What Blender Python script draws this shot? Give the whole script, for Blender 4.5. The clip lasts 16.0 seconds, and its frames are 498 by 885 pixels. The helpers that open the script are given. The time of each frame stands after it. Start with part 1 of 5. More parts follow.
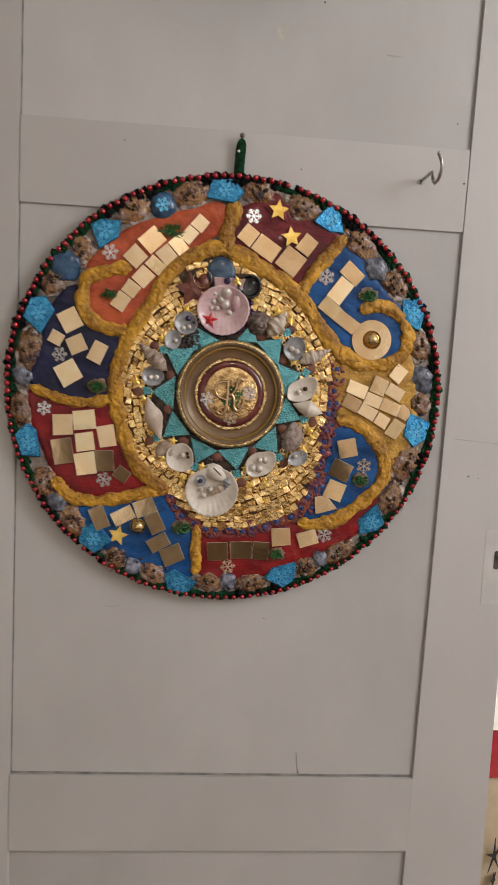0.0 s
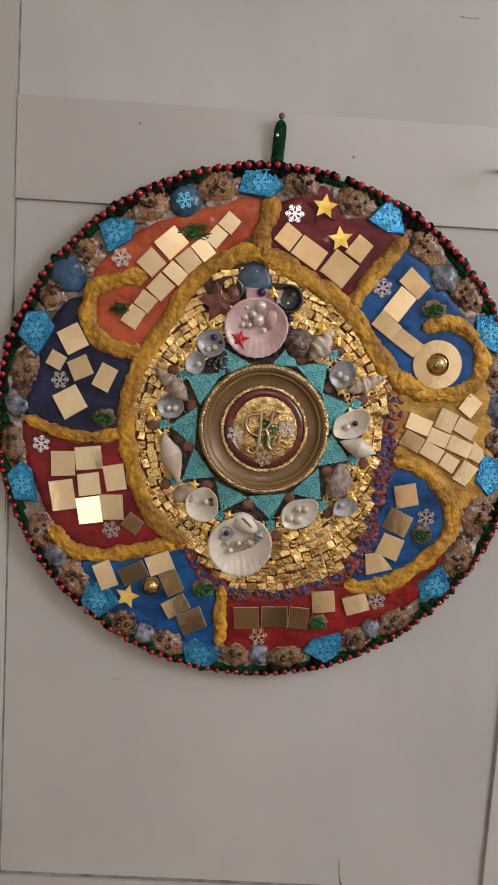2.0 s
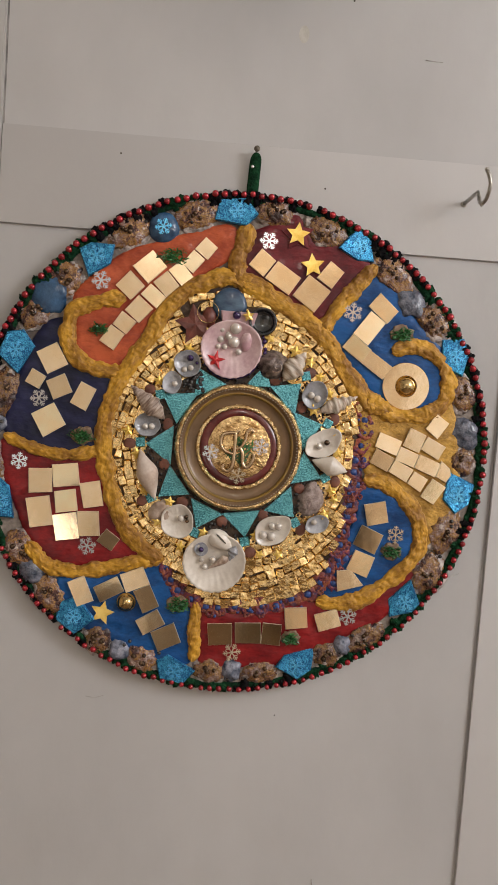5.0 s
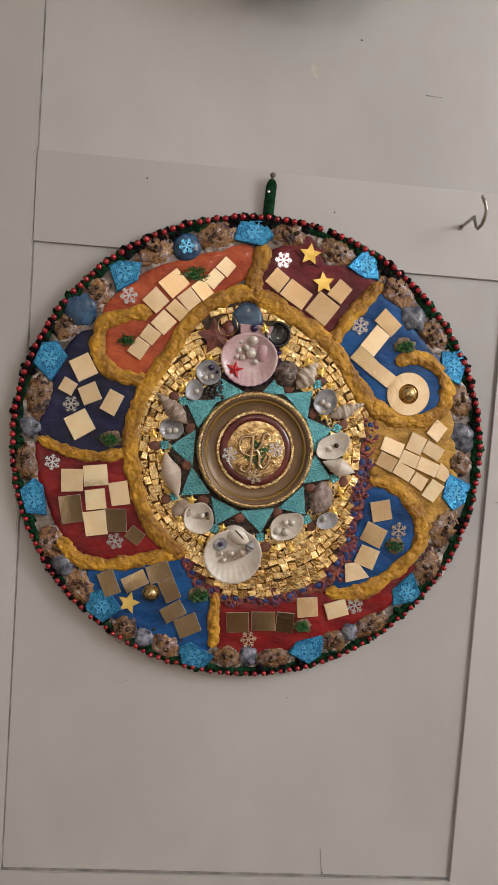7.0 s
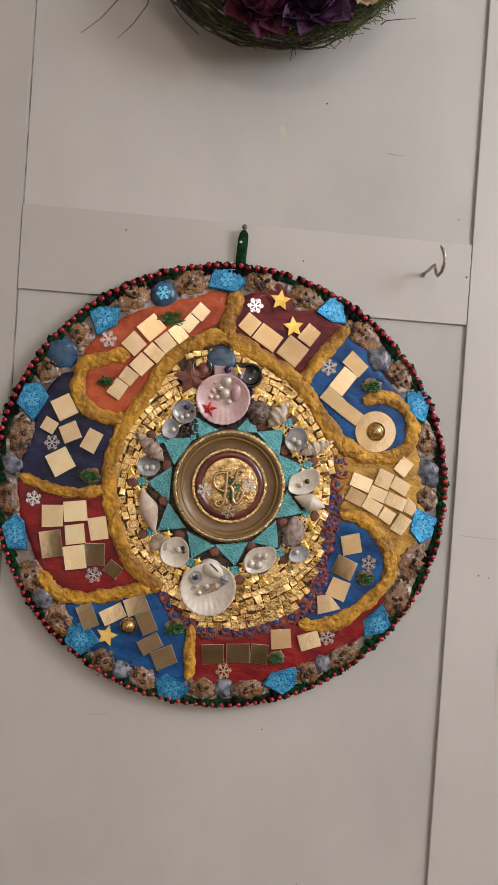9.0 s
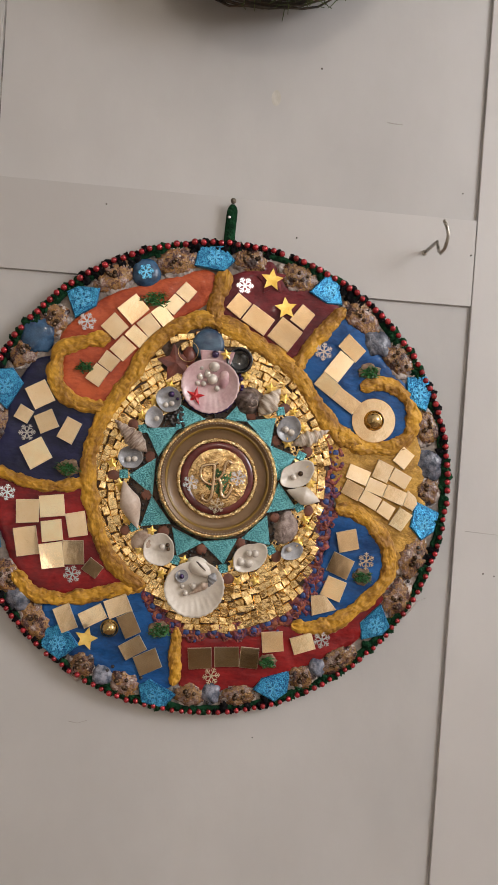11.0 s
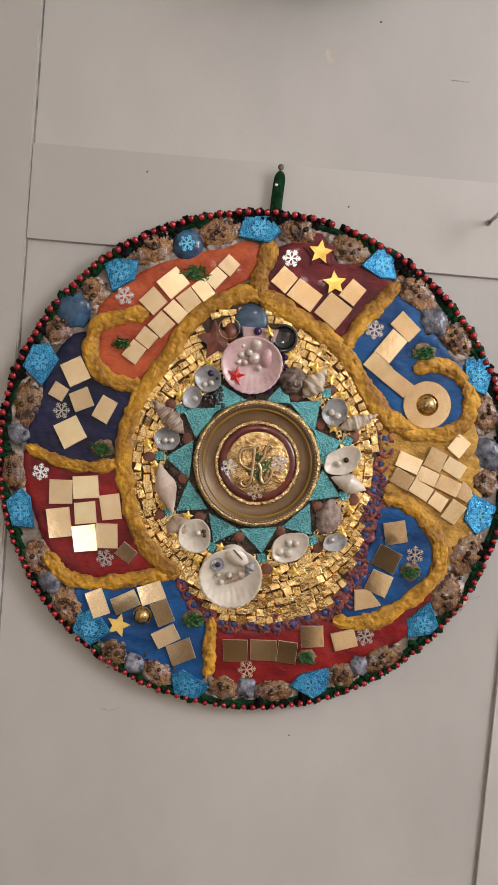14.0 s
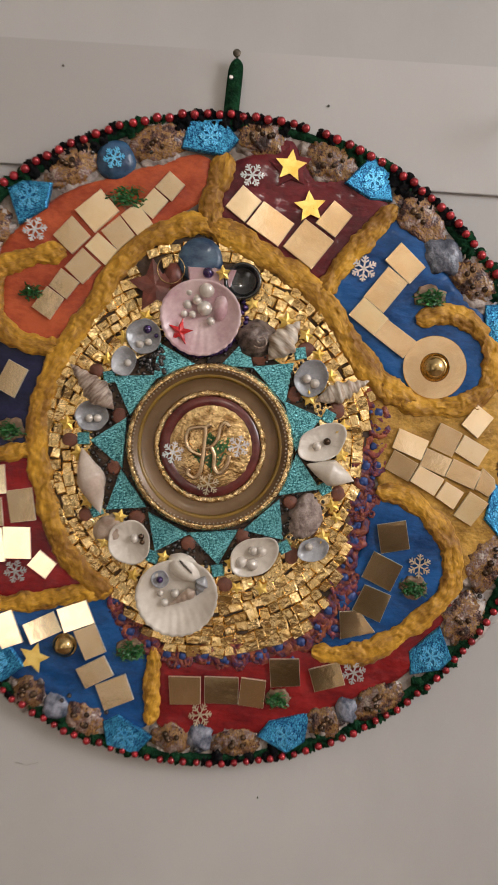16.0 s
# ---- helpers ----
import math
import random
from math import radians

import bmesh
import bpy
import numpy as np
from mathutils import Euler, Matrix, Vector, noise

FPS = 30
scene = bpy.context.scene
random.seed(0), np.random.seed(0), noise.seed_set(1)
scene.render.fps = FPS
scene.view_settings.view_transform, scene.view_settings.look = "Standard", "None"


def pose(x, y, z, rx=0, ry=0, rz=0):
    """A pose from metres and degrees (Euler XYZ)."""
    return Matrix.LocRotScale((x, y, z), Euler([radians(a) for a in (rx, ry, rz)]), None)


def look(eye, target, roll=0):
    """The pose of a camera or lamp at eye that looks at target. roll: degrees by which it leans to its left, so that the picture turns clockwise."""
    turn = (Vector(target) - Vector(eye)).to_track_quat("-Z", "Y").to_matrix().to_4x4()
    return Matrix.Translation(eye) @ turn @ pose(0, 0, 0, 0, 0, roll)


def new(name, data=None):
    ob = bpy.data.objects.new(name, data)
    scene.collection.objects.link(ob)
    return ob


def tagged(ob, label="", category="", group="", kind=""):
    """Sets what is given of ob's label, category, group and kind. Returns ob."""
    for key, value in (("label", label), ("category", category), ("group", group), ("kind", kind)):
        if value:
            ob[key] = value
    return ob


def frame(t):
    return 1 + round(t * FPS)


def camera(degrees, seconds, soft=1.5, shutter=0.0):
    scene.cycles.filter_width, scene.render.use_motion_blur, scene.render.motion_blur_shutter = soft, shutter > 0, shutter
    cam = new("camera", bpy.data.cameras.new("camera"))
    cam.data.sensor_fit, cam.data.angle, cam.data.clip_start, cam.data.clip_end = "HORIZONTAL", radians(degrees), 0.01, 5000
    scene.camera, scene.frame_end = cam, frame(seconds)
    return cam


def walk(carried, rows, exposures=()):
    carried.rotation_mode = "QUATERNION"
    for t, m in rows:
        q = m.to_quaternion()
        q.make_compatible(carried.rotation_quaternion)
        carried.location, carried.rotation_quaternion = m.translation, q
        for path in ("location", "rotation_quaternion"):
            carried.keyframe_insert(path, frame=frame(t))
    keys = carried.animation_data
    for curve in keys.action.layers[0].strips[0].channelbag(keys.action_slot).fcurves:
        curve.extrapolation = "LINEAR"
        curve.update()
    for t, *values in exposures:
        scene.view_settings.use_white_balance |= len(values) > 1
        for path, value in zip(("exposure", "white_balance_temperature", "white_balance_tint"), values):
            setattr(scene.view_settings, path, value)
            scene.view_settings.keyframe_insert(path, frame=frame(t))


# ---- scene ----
cam = camera(34.5, 16.0, shutter=0.5)
PATH = [
    (0, (-0.047, -0.161, 1.494), (0.127, 1.822, 1.303), 3.1),
    (0.5, (-0.01, -0.093, 1.505), (0.145, 1.888, 1.274), 3.3),
    (1, (0.017, -0.01, 1.518), (0.07, 1.976, 1.283), 3.3),
    (1.5, (-0.002, -0.001, 1.515), (0.03, 1.989, 1.313), 3.4),
    (2, (-0.024, -0.003, 1.513), (0.027, 1.988, 1.337), 3.5),
    (2.5, (-0.036, 0.0, 1.509), (0.031, 1.994, 1.366), 3.9),
    (3, (-0.037, 0.008, 1.501), (0.031, 2.003, 1.39), 4.2),
    (3.5, (-0.031, 0.014, 1.495), (0.056, 2.01, 1.408), 4.3),
    (4, (-0.022, 0.019, 1.493), (0.068, 2.016, 1.425), 4.2),
    (4.2, (-0.018, 0.015, 1.493), (0.073, 2.012, 1.432), 4.1),
    (6.3, (-0.058, -0.083, 1.493), (0.101, 1.909, 1.404), 3.9),
    (6.5, (-0.063, -0.085, 1.488), (0.098, 1.907, 1.413), 3.9),
    (7, (-0.067, -0.086, 1.493), (0.098, 1.906, 1.433), 4.0),
    (7.5, (-0.066, -0.093, 1.492), (0.108, 1.899, 1.467), 4.0),
    (8, (-0.064, -0.106, 1.485), (0.129, 1.884, 1.508), 3.9),
    (8.5, (-0.07, -0.121, 1.48), (0.122, 1.869, 1.54), 3.8),
    (9, (-0.051, -0.123, 1.479), (0.128, 1.868, 1.548), 3.7),
    (9.5, (-0.055, -0.115, 1.475), (0.15, 1.873, 1.549), 3.5),
    (12, (-0.023, -0.046, 1.495), (0.107, 1.949, 1.481), 3.5),
    (12.5, (-0.02, -0.044, 1.503), (0.071, 1.953, 1.449), 3.3),
    (13, (-0.013, -0.044, 1.502), (0.049, 1.954, 1.434), 3.5),
    (13.5, (-0.008, -0.04, 1.495), (0.017, 1.959, 1.439), 4.2),
    (14, (-0.004, -0.025, 1.489), (0.003, 1.975, 1.465), 4.9),
    (14.5, (0.012, 0.012, 1.486), (-0.032, 2.011, 1.444), 5.2),
    (15, (0.05, 0.059, 1.489), (-0.053, 2.055, 1.432), 5.1),
    (15.5, (0.068, 0.098, 1.487), (-0.06, 2.092, 1.406), 4.3),
    (16, (0.054, 0.158, 1.487), (-0.008, 2.156, 1.415), 4.3),
]
EXPOSURES = [(0, -0.1), (1, 0.02), (2, -0.08), (3.5, 0.07), (7, -0.01), (9.5, 0.15), (12.5, 0.14), (14.5, 0.24), (16, 0.01)]
DROP = 0.2
walk(cam, [(t, look((e[0], e[1], e[2] - DROP), (g[0], g[1], g[2] - DROP), roll)) for t, e, g, roll in PATH], EXPOSURES)

# ---- light: a lamp high behind the viewer, one in the next room; two added fills ----
world = bpy.data.worlds.new("world")
scene.world = world
world.use_nodes = True
world.node_tree.nodes["Background"].inputs[0].default_value = (0.9, 0.85, 0.78, 1)
world.node_tree.nodes["Background"].inputs[1].default_value = 0.02


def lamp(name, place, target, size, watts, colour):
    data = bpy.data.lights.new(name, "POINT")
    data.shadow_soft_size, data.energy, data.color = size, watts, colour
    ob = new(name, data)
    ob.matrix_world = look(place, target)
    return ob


lamp("room_lamp", (1.55, -0.45, 1.95), (0.1, 0.4, 1.1), 0.36, 64, (0.976, 0.97, 1.012))
# Unseen globe added so the left tiles mirror something bright.
lamp("unseen_tile_glow", (-0.8, -1.5, 0.72), (-0.4, -1.9, 0.5), 0.28, 3.8, (1.0, 0.96, 0.93))
# Unseen fill added to brighten the walls that the tiles mirror.
lamp("unseen_wall_fill", (0.18, -1.74, 2.36), (0.1, -2.0, 1.0), 0.07, 12.0, (1.0, 0.95, 0.89))
lamp("next_room_lamp", (1.1, 1.7, 2.25), (0.9, 1.6, 0.0), 0.12, 45, (1.0, 0.94, 0.86))


# ---- materials ----
def shade(name, c1, c2, size, rough=0.6, metal=0.0, bump=0.0, bsize=None, coat=0.0, vary=0.0, fine=0.25, stretch=(1, 1, 1), sheen=0.0, ior=1.5, coords="Object", bdetail=5):
    """Two tones mixed by a coarse and a fine noise, with relief; vary: brightness from piece to piece."""
    m = bpy.data.materials.new(name)
    m.use_nodes = True
    t = m.node_tree
    n, l = t.nodes, t.links
    p = n["Principled BSDF"]
    co = n.new("ShaderNodeTexCoord")
    info = n.new("ShaderNodeObjectInfo")
    add = n.new("ShaderNodeVectorMath")
    add.operation = "ADD"
    l.new(co.outputs[coords], add.inputs[0])
    l.new(info.outputs["Random"], add.inputs[1])
    mp = n.new("ShaderNodeMapping")
    mp.inputs["Scale"].default_value = stretch
    l.new(add.outputs[0], mp.inputs["Vector"])
    a = n.new("ShaderNodeTexNoise")
    a.inputs["Scale"].default_value, a.inputs["Detail"].default_value = 1 / size, 6
    b = n.new("ShaderNodeTexNoise")
    b.inputs["Scale"].default_value, b.inputs["Detail"].default_value = 9 / size, 4
    l.new(mp.outputs[0], a.inputs["Vector"])
    l.new(mp.outputs[0], b.inputs["Vector"])
    mix = n.new("ShaderNodeMath")
    mix.operation = "MULTIPLY_ADD"
    mix.inputs[1].default_value = fine
    l.new(b.outputs["Fac"], mix.inputs[0])
    l.new(a.outputs["Fac"], mix.inputs[2])
    ramp = n.new("ShaderNodeValToRGB")
    ramp.color_ramp.elements[0].position, ramp.color_ramp.elements[0].color = 0.35 + fine * 0.5, (*c1, 1)
    ramp.color_ramp.elements[1].position, ramp.color_ramp.elements[1].color = 0.66 + fine * 0.5, (*c2, 1)
    l.new(mix.outputs[0], ramp.inputs[0])
    out = ramp.outputs[0]
    if vary:
        rng = n.new("ShaderNodeMapRange")
        rng.inputs["To Min"].default_value, rng.inputs["To Max"].default_value = 1 - vary, 1 + vary
        l.new(info.outputs["Random"], rng.inputs["Value"])
        hsv = n.new("ShaderNodeHueSaturation")
        l.new(out, hsv.inputs["Color"])
        l.new(rng.outputs[0], hsv.inputs["Value"])
        out = hsv.outputs[0]
    l.new(out, p.inputs["Base Color"])
    rr = n.new("ShaderNodeMapRange")
    rr.inputs["To Min"].default_value, rr.inputs["To Max"].default_value = max(0.02, rough * 0.8), min(1, rough * 1.2)
    l.new(b.outputs["Fac"], rr.inputs["Value"])
    l.new(rr.outputs[0], p.inputs["Roughness"])
    p.inputs["Metallic"].default_value = metal
    p.inputs["Coat Weight"].default_value = coat
    p.inputs["Coat Roughness"].default_value = 0.08
    p.inputs["Sheen Weight"].default_value = sheen
    p.inputs["IOR"].default_value = ior
    if bump:
        c = n.new("ShaderNodeTexNoise")
        c.inputs["Scale"].default_value, c.inputs["Detail"].default_value = 1 / (bsize or size), bdetail
        l.new(mp.outputs[0], c.inputs["Vector"])
        bp = n.new("ShaderNodeBump")
        bp.inputs["Strength"].default_value, bp.inputs["Distance"].default_value = 1.0, bump
        l.new(c.outputs["Fac"], bp.inputs["Height"])
        l.new(bp.outputs[0], p.inputs["Normal"])
    return m


def glitter(name, c1, c2, grain, rough=0.28, metal=0.7, tilt=0.75):
    """Foil flakes: every cell has a tone and a slope of its own."""
    m = bpy.data.materials.new(name)
    m.use_nodes = True
    n, l = m.node_tree.nodes, m.node_tree.links
    p = n["Principled BSDF"]
    co = n.new("ShaderNodeTexCoord")
    vo = n.new("ShaderNodeTexVoronoi")
    vo.inputs["Scale"].default_value = 1 / grain
    l.new(co.outputs["Object"], vo.inputs["Vector"])
    no = n.new("ShaderNodeTexNoise")
    no.inputs["Scale"].default_value = 90
    l.new(co.outputs["Object"], no.inputs["Vector"])
    sep = n.new("ShaderNodeSeparateColor")
    l.new(vo.outputs["Color"], sep.inputs[0])
    mul = n.new("ShaderNodeMath")
    mul.operation = "MULTIPLY_ADD"
    mul.inputs[1].default_value = 0.35
    l.new(no.outputs["Fac"], mul.inputs[0])
    l.new(sep.outputs[0], mul.inputs[2])
    ramp = n.new("ShaderNodeValToRGB")
    ramp.color_ramp.elements[0].position, ramp.color_ramp.elements[0].color = 0.4, (*c1, 1)
    ramp.color_ramp.elements[1].position, ramp.color_ramp.elements[1].color = 1.0, (*c2, 1)
    l.new(mul.outputs[0], ramp.inputs[0])
    l.new(ramp.outputs[0], p.inputs["Base Color"])
    sub = n.new("ShaderNodeVectorMath")
    sub.operation = "SUBTRACT"
    l.new(vo.outputs["Color"], sub.inputs[0])
    sub.inputs[1].default_value = (0.5, 0.5, 0.5)
    sc = n.new("ShaderNodeVectorMath")
    sc.operation = "SCALE"
    sc.inputs["Scale"].default_value = tilt
    l.new(sub.outputs[0], sc.inputs[0])
    ge = n.new("ShaderNodeNewGeometry")
    ad = n.new("ShaderNodeVectorMath")
    l.new(ge.outputs["Normal"], ad.inputs[0])
    l.new(sc.outputs[0], ad.inputs[1])
    nm = n.new("ShaderNodeVectorMath")
    nm.operation = "NORMALIZE"
    l.new(ad.outputs[0], nm.inputs[0])
    l.new(nm.outputs[0], p.inputs["Normal"])
    p.inputs["Roughness"].default_value, p.inputs["Metallic"].default_value = rough, metal
    return m


DOOR = shade("door_paint", (0.46, 0.446, 0.435), (0.55, 0.536, 0.525), 0.35, 0.38, bump=0.0003, bsize=0.014, fine=0.12, stretch=(1, 1, 0.55))
PANEL = shade("panel_paint", (0.43, 0.421, 0.413), (0.55, 0.539, 0.53), 0.28, 0.36, bump=0.0004, bsize=0.02, fine=0.1, stretch=(1, 1, 0.6))
# Near-black for holes and slits; their depth is put into the colour.
HOLEDARK = shade("hole_dark", (0.03, 0.025, 0.02), (0.12, 0.1, 0.08), 0.01, 0.9)
STAIN = shade("pencil_grey", (0.3, 0.28, 0.26), (0.42, 0.4, 0.37), 0.004, 0.8)
WALL = shade("wall_paint", (0.74, 0.69, 0.61), (0.86, 0.82, 0.76), 0.22, 0.8, bump=0.001, bsize=0.02)
# Invented tan for unseen walls, so the tiles mirror mid tones.
TANWALL = shade("unseen_wall_tan", (0.38, 0.31, 0.23), (0.72, 0.61, 0.49), 0.2, 0.8, bump=0.001, bsize=0.02)
# Dark tone for the added wall block and the bed base.
DARKPAINT = shade("dark_paint", (0.34, 0.31, 0.26), (0.42, 0.385, 0.33), 0.3, 0.6)
FLOORWOOD = shade("floor_boards", (0.12, 0.08, 0.05), (0.24, 0.16, 0.10), 0.2, 0.45, stretch=(6, 1, 1))
CEILING = shade("ceiling_paint", (0.76, 0.74, 0.7), (0.8, 0.78, 0.74), 0.5, 0.9)
MIRROR = shade("gold_mirror", (0.93, 0.72, 0.46), (0.98, 0.80, 0.56), 0.015, 0.085, 1.0, bump=0.00013, bsize=0.018, vary=0.13, fine=0.3)
EDGEGLASS = shade("tile_edge", (0.85, 0.76, 0.58), (0.95, 0.88, 0.72), 0.004, 0.3, 0.5)
FOIL = shade("gold_foil", (0.74, 0.50, 0.19), (0.94, 0.72, 0.38), 0.006, 0.25, 1.0, bump=0.0016, bsize=0.005, vary=0.16, bdetail=2.5)
BRASS = shade("polished_brass", (0.52, 0.38, 0.16), (0.66, 0.49, 0.24), 0.01, 0.16, 1.0, bump=0.0002, bsize=0.004)
STARGOLD = shade("star_gold", (0.78, 0.49, 0.08), (0.96, 0.69, 0.20), 0.009, 0.3, 0.5, bump=0.0003, bsize=0.006)
OCHRE = shade("ochre_wool", (0.27, 0.115, 0.008), (0.68, 0.355, 0.026), 0.012, 0.55, bump=0.0016, bsize=0.0045, fine=0.42, sheen=0.1, coords="UV", stretch=(0.42, 1.15, 1))
OCHREFLAT = shade("ochre_felt", (0.30, 0.15, 0.018), (0.62, 0.35, 0.06), 0.018, 0.6, bump=0.003, bsize=0.008, fine=0.5, stretch=(0.8, 1, 1.1))
FIELDS = {
    "orange": shade("burnt_orange_clay", (0.29, 0.041, 0.018), (0.56, 0.115, 0.042), 0.03, 0.45, bump=0.0022, bsize=0.016, fine=0.4, stretch=(0.7, 1, 1.25), coat=0.1, ior=1.33),
    "maroon": shade("maroon_clay", (0.08, 0.008, 0.012), (0.19, 0.02, 0.026), 0.03, 0.45, bump=0.0022, bsize=0.016, fine=0.4, stretch=(0.7, 1, 1.25), coat=0.1, ior=1.33),
    "blue": shade("blue_clay", (0.006, 0.040, 0.14), (0.012, 0.10, 0.32), 0.03, 0.45, bump=0.0022, bsize=0.016, fine=0.4, stretch=(0.7, 1, 1.25), coat=0.1, ior=1.33),
    "navy": shade("navy_clay", (0.006, 0.007, 0.024), (0.018, 0.021, 0.072), 0.03, 0.42, bump=0.0022, bsize=0.016, fine=0.4, stretch=(0.7, 1, 1.25), coat=0.1, ior=1.35),
    "red": shade("crimson_clay", (0.13, 0.006, 0.009), (0.30, 0.015, 0.016), 0.03, 0.4, bump=0.0022, bsize=0.016, fine=0.4, stretch=(0.7, 1, 1.25), coat=0.1, ior=1.35),
}
BOARD = shade("glue_stained_board", (0.10, 0.075, 0.06), (0.34, 0.29, 0.25), 0.02, 0.8, bump=0.001, bsize=0.006)
BED = shade("brown_clay_bed", (0.03, 0.018, 0.014), (0.11, 0.065, 0.038), 0.012, 0.7, bump=0.001, bsize=0.004)
AMBER = shade("amber_crust", (0.038, 0.018, 0.017), (0.34, 0.19, 0.06), 0.011, 0.28, bump=0.0024, bsize=0.0042, coat=0.35, fine=0.45, vary=0.22, bdetail=2)
crust_ramp = next(q for q in AMBER.node_tree.nodes if q.type == "VALTORGB").color_ramp
for place, tone in ((0.65, (0.12, 0.05, 0.042, 1)), (0.73, (0.33, 0.18, 0.045, 1)), (0.80, (0.17, 0.085, 0.075, 1))):
    crust_ramp.elements.new(place).color = tone
crust_ramp.elements[-1].position, crust_ramp.elements[-1].color = 0.92, (0.38, 0.30, 0.25, 1)
RIND = shade("crumpled_rind", (0.16, 0.125, 0.115), (0.58, 0.51, 0.47), 0.007, 0.35, bump=0.0015, bsize=0.004, coat=0.2)
BROWNBEAD = shade("bronze_bead", (0.05, 0.03, 0.02), (0.15, 0.09, 0.05), 0.004, 0.22, 0.6, vary=0.3)
GLASS = shade("smoky_glass_pebble", (0.04, 0.055, 0.085), (0.25, 0.26, 0.32), 0.007, 0.25, bump=0.0018, bsize=0.004, coat=0.4, vary=0.25)
BLUEGLASS = shade("blue_glass_pebble", (0.015, 0.045, 0.10), (0.05, 0.13, 0.25), 0.012, 0.25, bump=0.0008, bsize=0.006, coat=0.3)
BLUEGLIT = glitter("blue_glitter_foil", (0.005, 0.085, 0.28), (0.07, 0.42, 0.72), 0.0007, 0.28, 0.6, 0.45)
TEAL = glitter("teal_glitter_foil", (0.025, 0.17, 0.21), (0.22, 0.64, 0.71), 0.00065, 0.3, 0.6, 0.5)
FLAKEBLUE = shade("blue_foil", (0.09, 0.48, 0.88), (0.18, 0.66, 1.0), 0.006, 0.28, 0.45)
FLAKESILVER = shade("silver_foil", (0.78, 0.75, 0.77), (0.95, 0.93, 0.95), 0.006, 0.24, 0.65)
REDBEAD = shade("red_pearl_bead", (0.28, 0.012, 0.022), (0.45, 0.026, 0.035), 0.004, 0.16, 0.45, coat=0.6, vary=0.25)
YARN = shade("green_chenille", (0.003, 0.018, 0.008), (0.011, 0.06, 0.024), 0.006, 0.95, bump=0.002, bsize=0.0025, ior=1.2)
BLACKTUFT = shade("black_wool", (0.003, 0.003, 0.004), (0.011, 0.010, 0.011), 0.006, 0.95, bump=0.002, bsize=0.003, ior=1.2)
MOSS = shade("green_tinsel", (0.008, 0.06, 0.012), (0.03, 0.17, 0.035), 0.004, 0.4, coat=0.3, vary=0.2)
RUSTY = shade("rust_clay", (0.10, 0.016, 0.03), (0.36, 0.10, 0.035), 0.006, 0.5, bump=0.0018, bsize=0.003, coat=0.12, vary=0.25)
rust_ramp = next(q for q in RUSTY.node_tree.nodes if q.type == "VALTORGB").color_ramp
rust_ramp.elements.new(0.52).color = (0.06, 0.035, 0.12, 1)
rust_ramp.elements.new(0.58).color = (0.15, 0.02, 0.04, 1)
COBALT = shade("cobalt_dot", (0.01, 0.03, 0.14), (0.035, 0.08, 0.27), 0.004, 0.45, coat=0.15)
TERRA = shade("terracotta_dot", (0.13, 0.045, 0.028), (0.23, 0.085, 0.05), 0.008, 0.55, bump=0.0005, bsize=0.004, vary=0.15)
STARFISHBROWN = shade("russet_clay_star", (0.12, 0.028, 0.018), (0.21, 0.055, 0.035), 0.01, 0.35, bump=0.001, bsize=0.007, coat=0.3)
STARFISHRED = shade("bright_red_star", (0.55, 0.012, 0.02), (0.72, 0.03, 0.035), 0.006, 0.25, coat=0.5, bump=0.0006, bsize=0.004)
PEARL = shade("pearl", (0.58, 0.53, 0.47), (0.78, 0.73, 0.67), 0.004, 0.18, 0.3, coat=0.5)
DARKPEARL = shade("purple_pearl", (0.025, 0.012, 0.07), (0.07, 0.03, 0.15), 0.004, 0.15, 0.3, coat=0.7)
JET = shade("jet_bead", (0.018, 0.016, 0.017), (0.07, 0.062, 0.06), 0.002, 0.12, 0.2, coat=0.8, vary=0.3)
PINKSHELL = shade("pink_shell", (0.50, 0.29, 0.32), (0.74, 0.56, 0.56), 0.022, 0.3, bump=0.0002, bsize=0.006, coat=0.3)
WHITESHELL = shade("white_shell", (0.60, 0.53, 0.45), (0.79, 0.73, 0.65), 0.02, 0.33, bump=0.00025, bsize=0.006, coat=0.25, fine=0.15)
GREYSHELL = shade("grey_shell", (0.205, 0.205, 0.215), (0.41, 0.415, 0.44), 0.014, 0.26, bump=0.0003, bsize=0.005, coat=0.45, vary=0.15, fine=0.2)
TANSHELL = shade("tan_shell", (0.32, 0.22, 0.16), (0.56, 0.44, 0.35), 0.007, 0.4, bump=0.0008, bsize=0.004, vary=0.1)
STRIPESHELL = shade("banded_shell", (0.18, 0.11, 0.08), (0.56, 0.46, 0.38), 0.006, 0.36, bump=0.0005, bsize=0.003, stretch=(3, 0.6, 0.6), fine=0.15)
WHELK = shade("tan_and_white_shell", (0.30, 0.20, 0.13), (0.74, 0.67, 0.58), 0.008, 0.35, bump=0.0004, bsize=0.004, stretch=(3, 0.6, 0.6), fine=0.15)
SPINDLE = shade("pinkish_spindle_shell", (0.50, 0.38, 0.30), (0.72, 0.62, 0.54), 0.018, 0.3, bump=0.0002, bsize=0.005, coat=0.2)
STONE = shade("rough_stone", (0.19, 0.135, 0.115), (0.42, 0.335, 0.30), 0.006, 0.8, bump=0.0016, bsize=0.003)
BLACKGLOSS = shade("black_lacquer", (0.008, 0.009, 0.01), (0.02, 0.022, 0.024), 0.02, 0.12, coat=0.8)
BLUEMARBLE = shade("blue_marbled_clay", (0.008, 0.03, 0.08), (0.075, 0.14, 0.21), 0.009, 0.35, coat=0.15, stretch=(0.5, 1, 2))
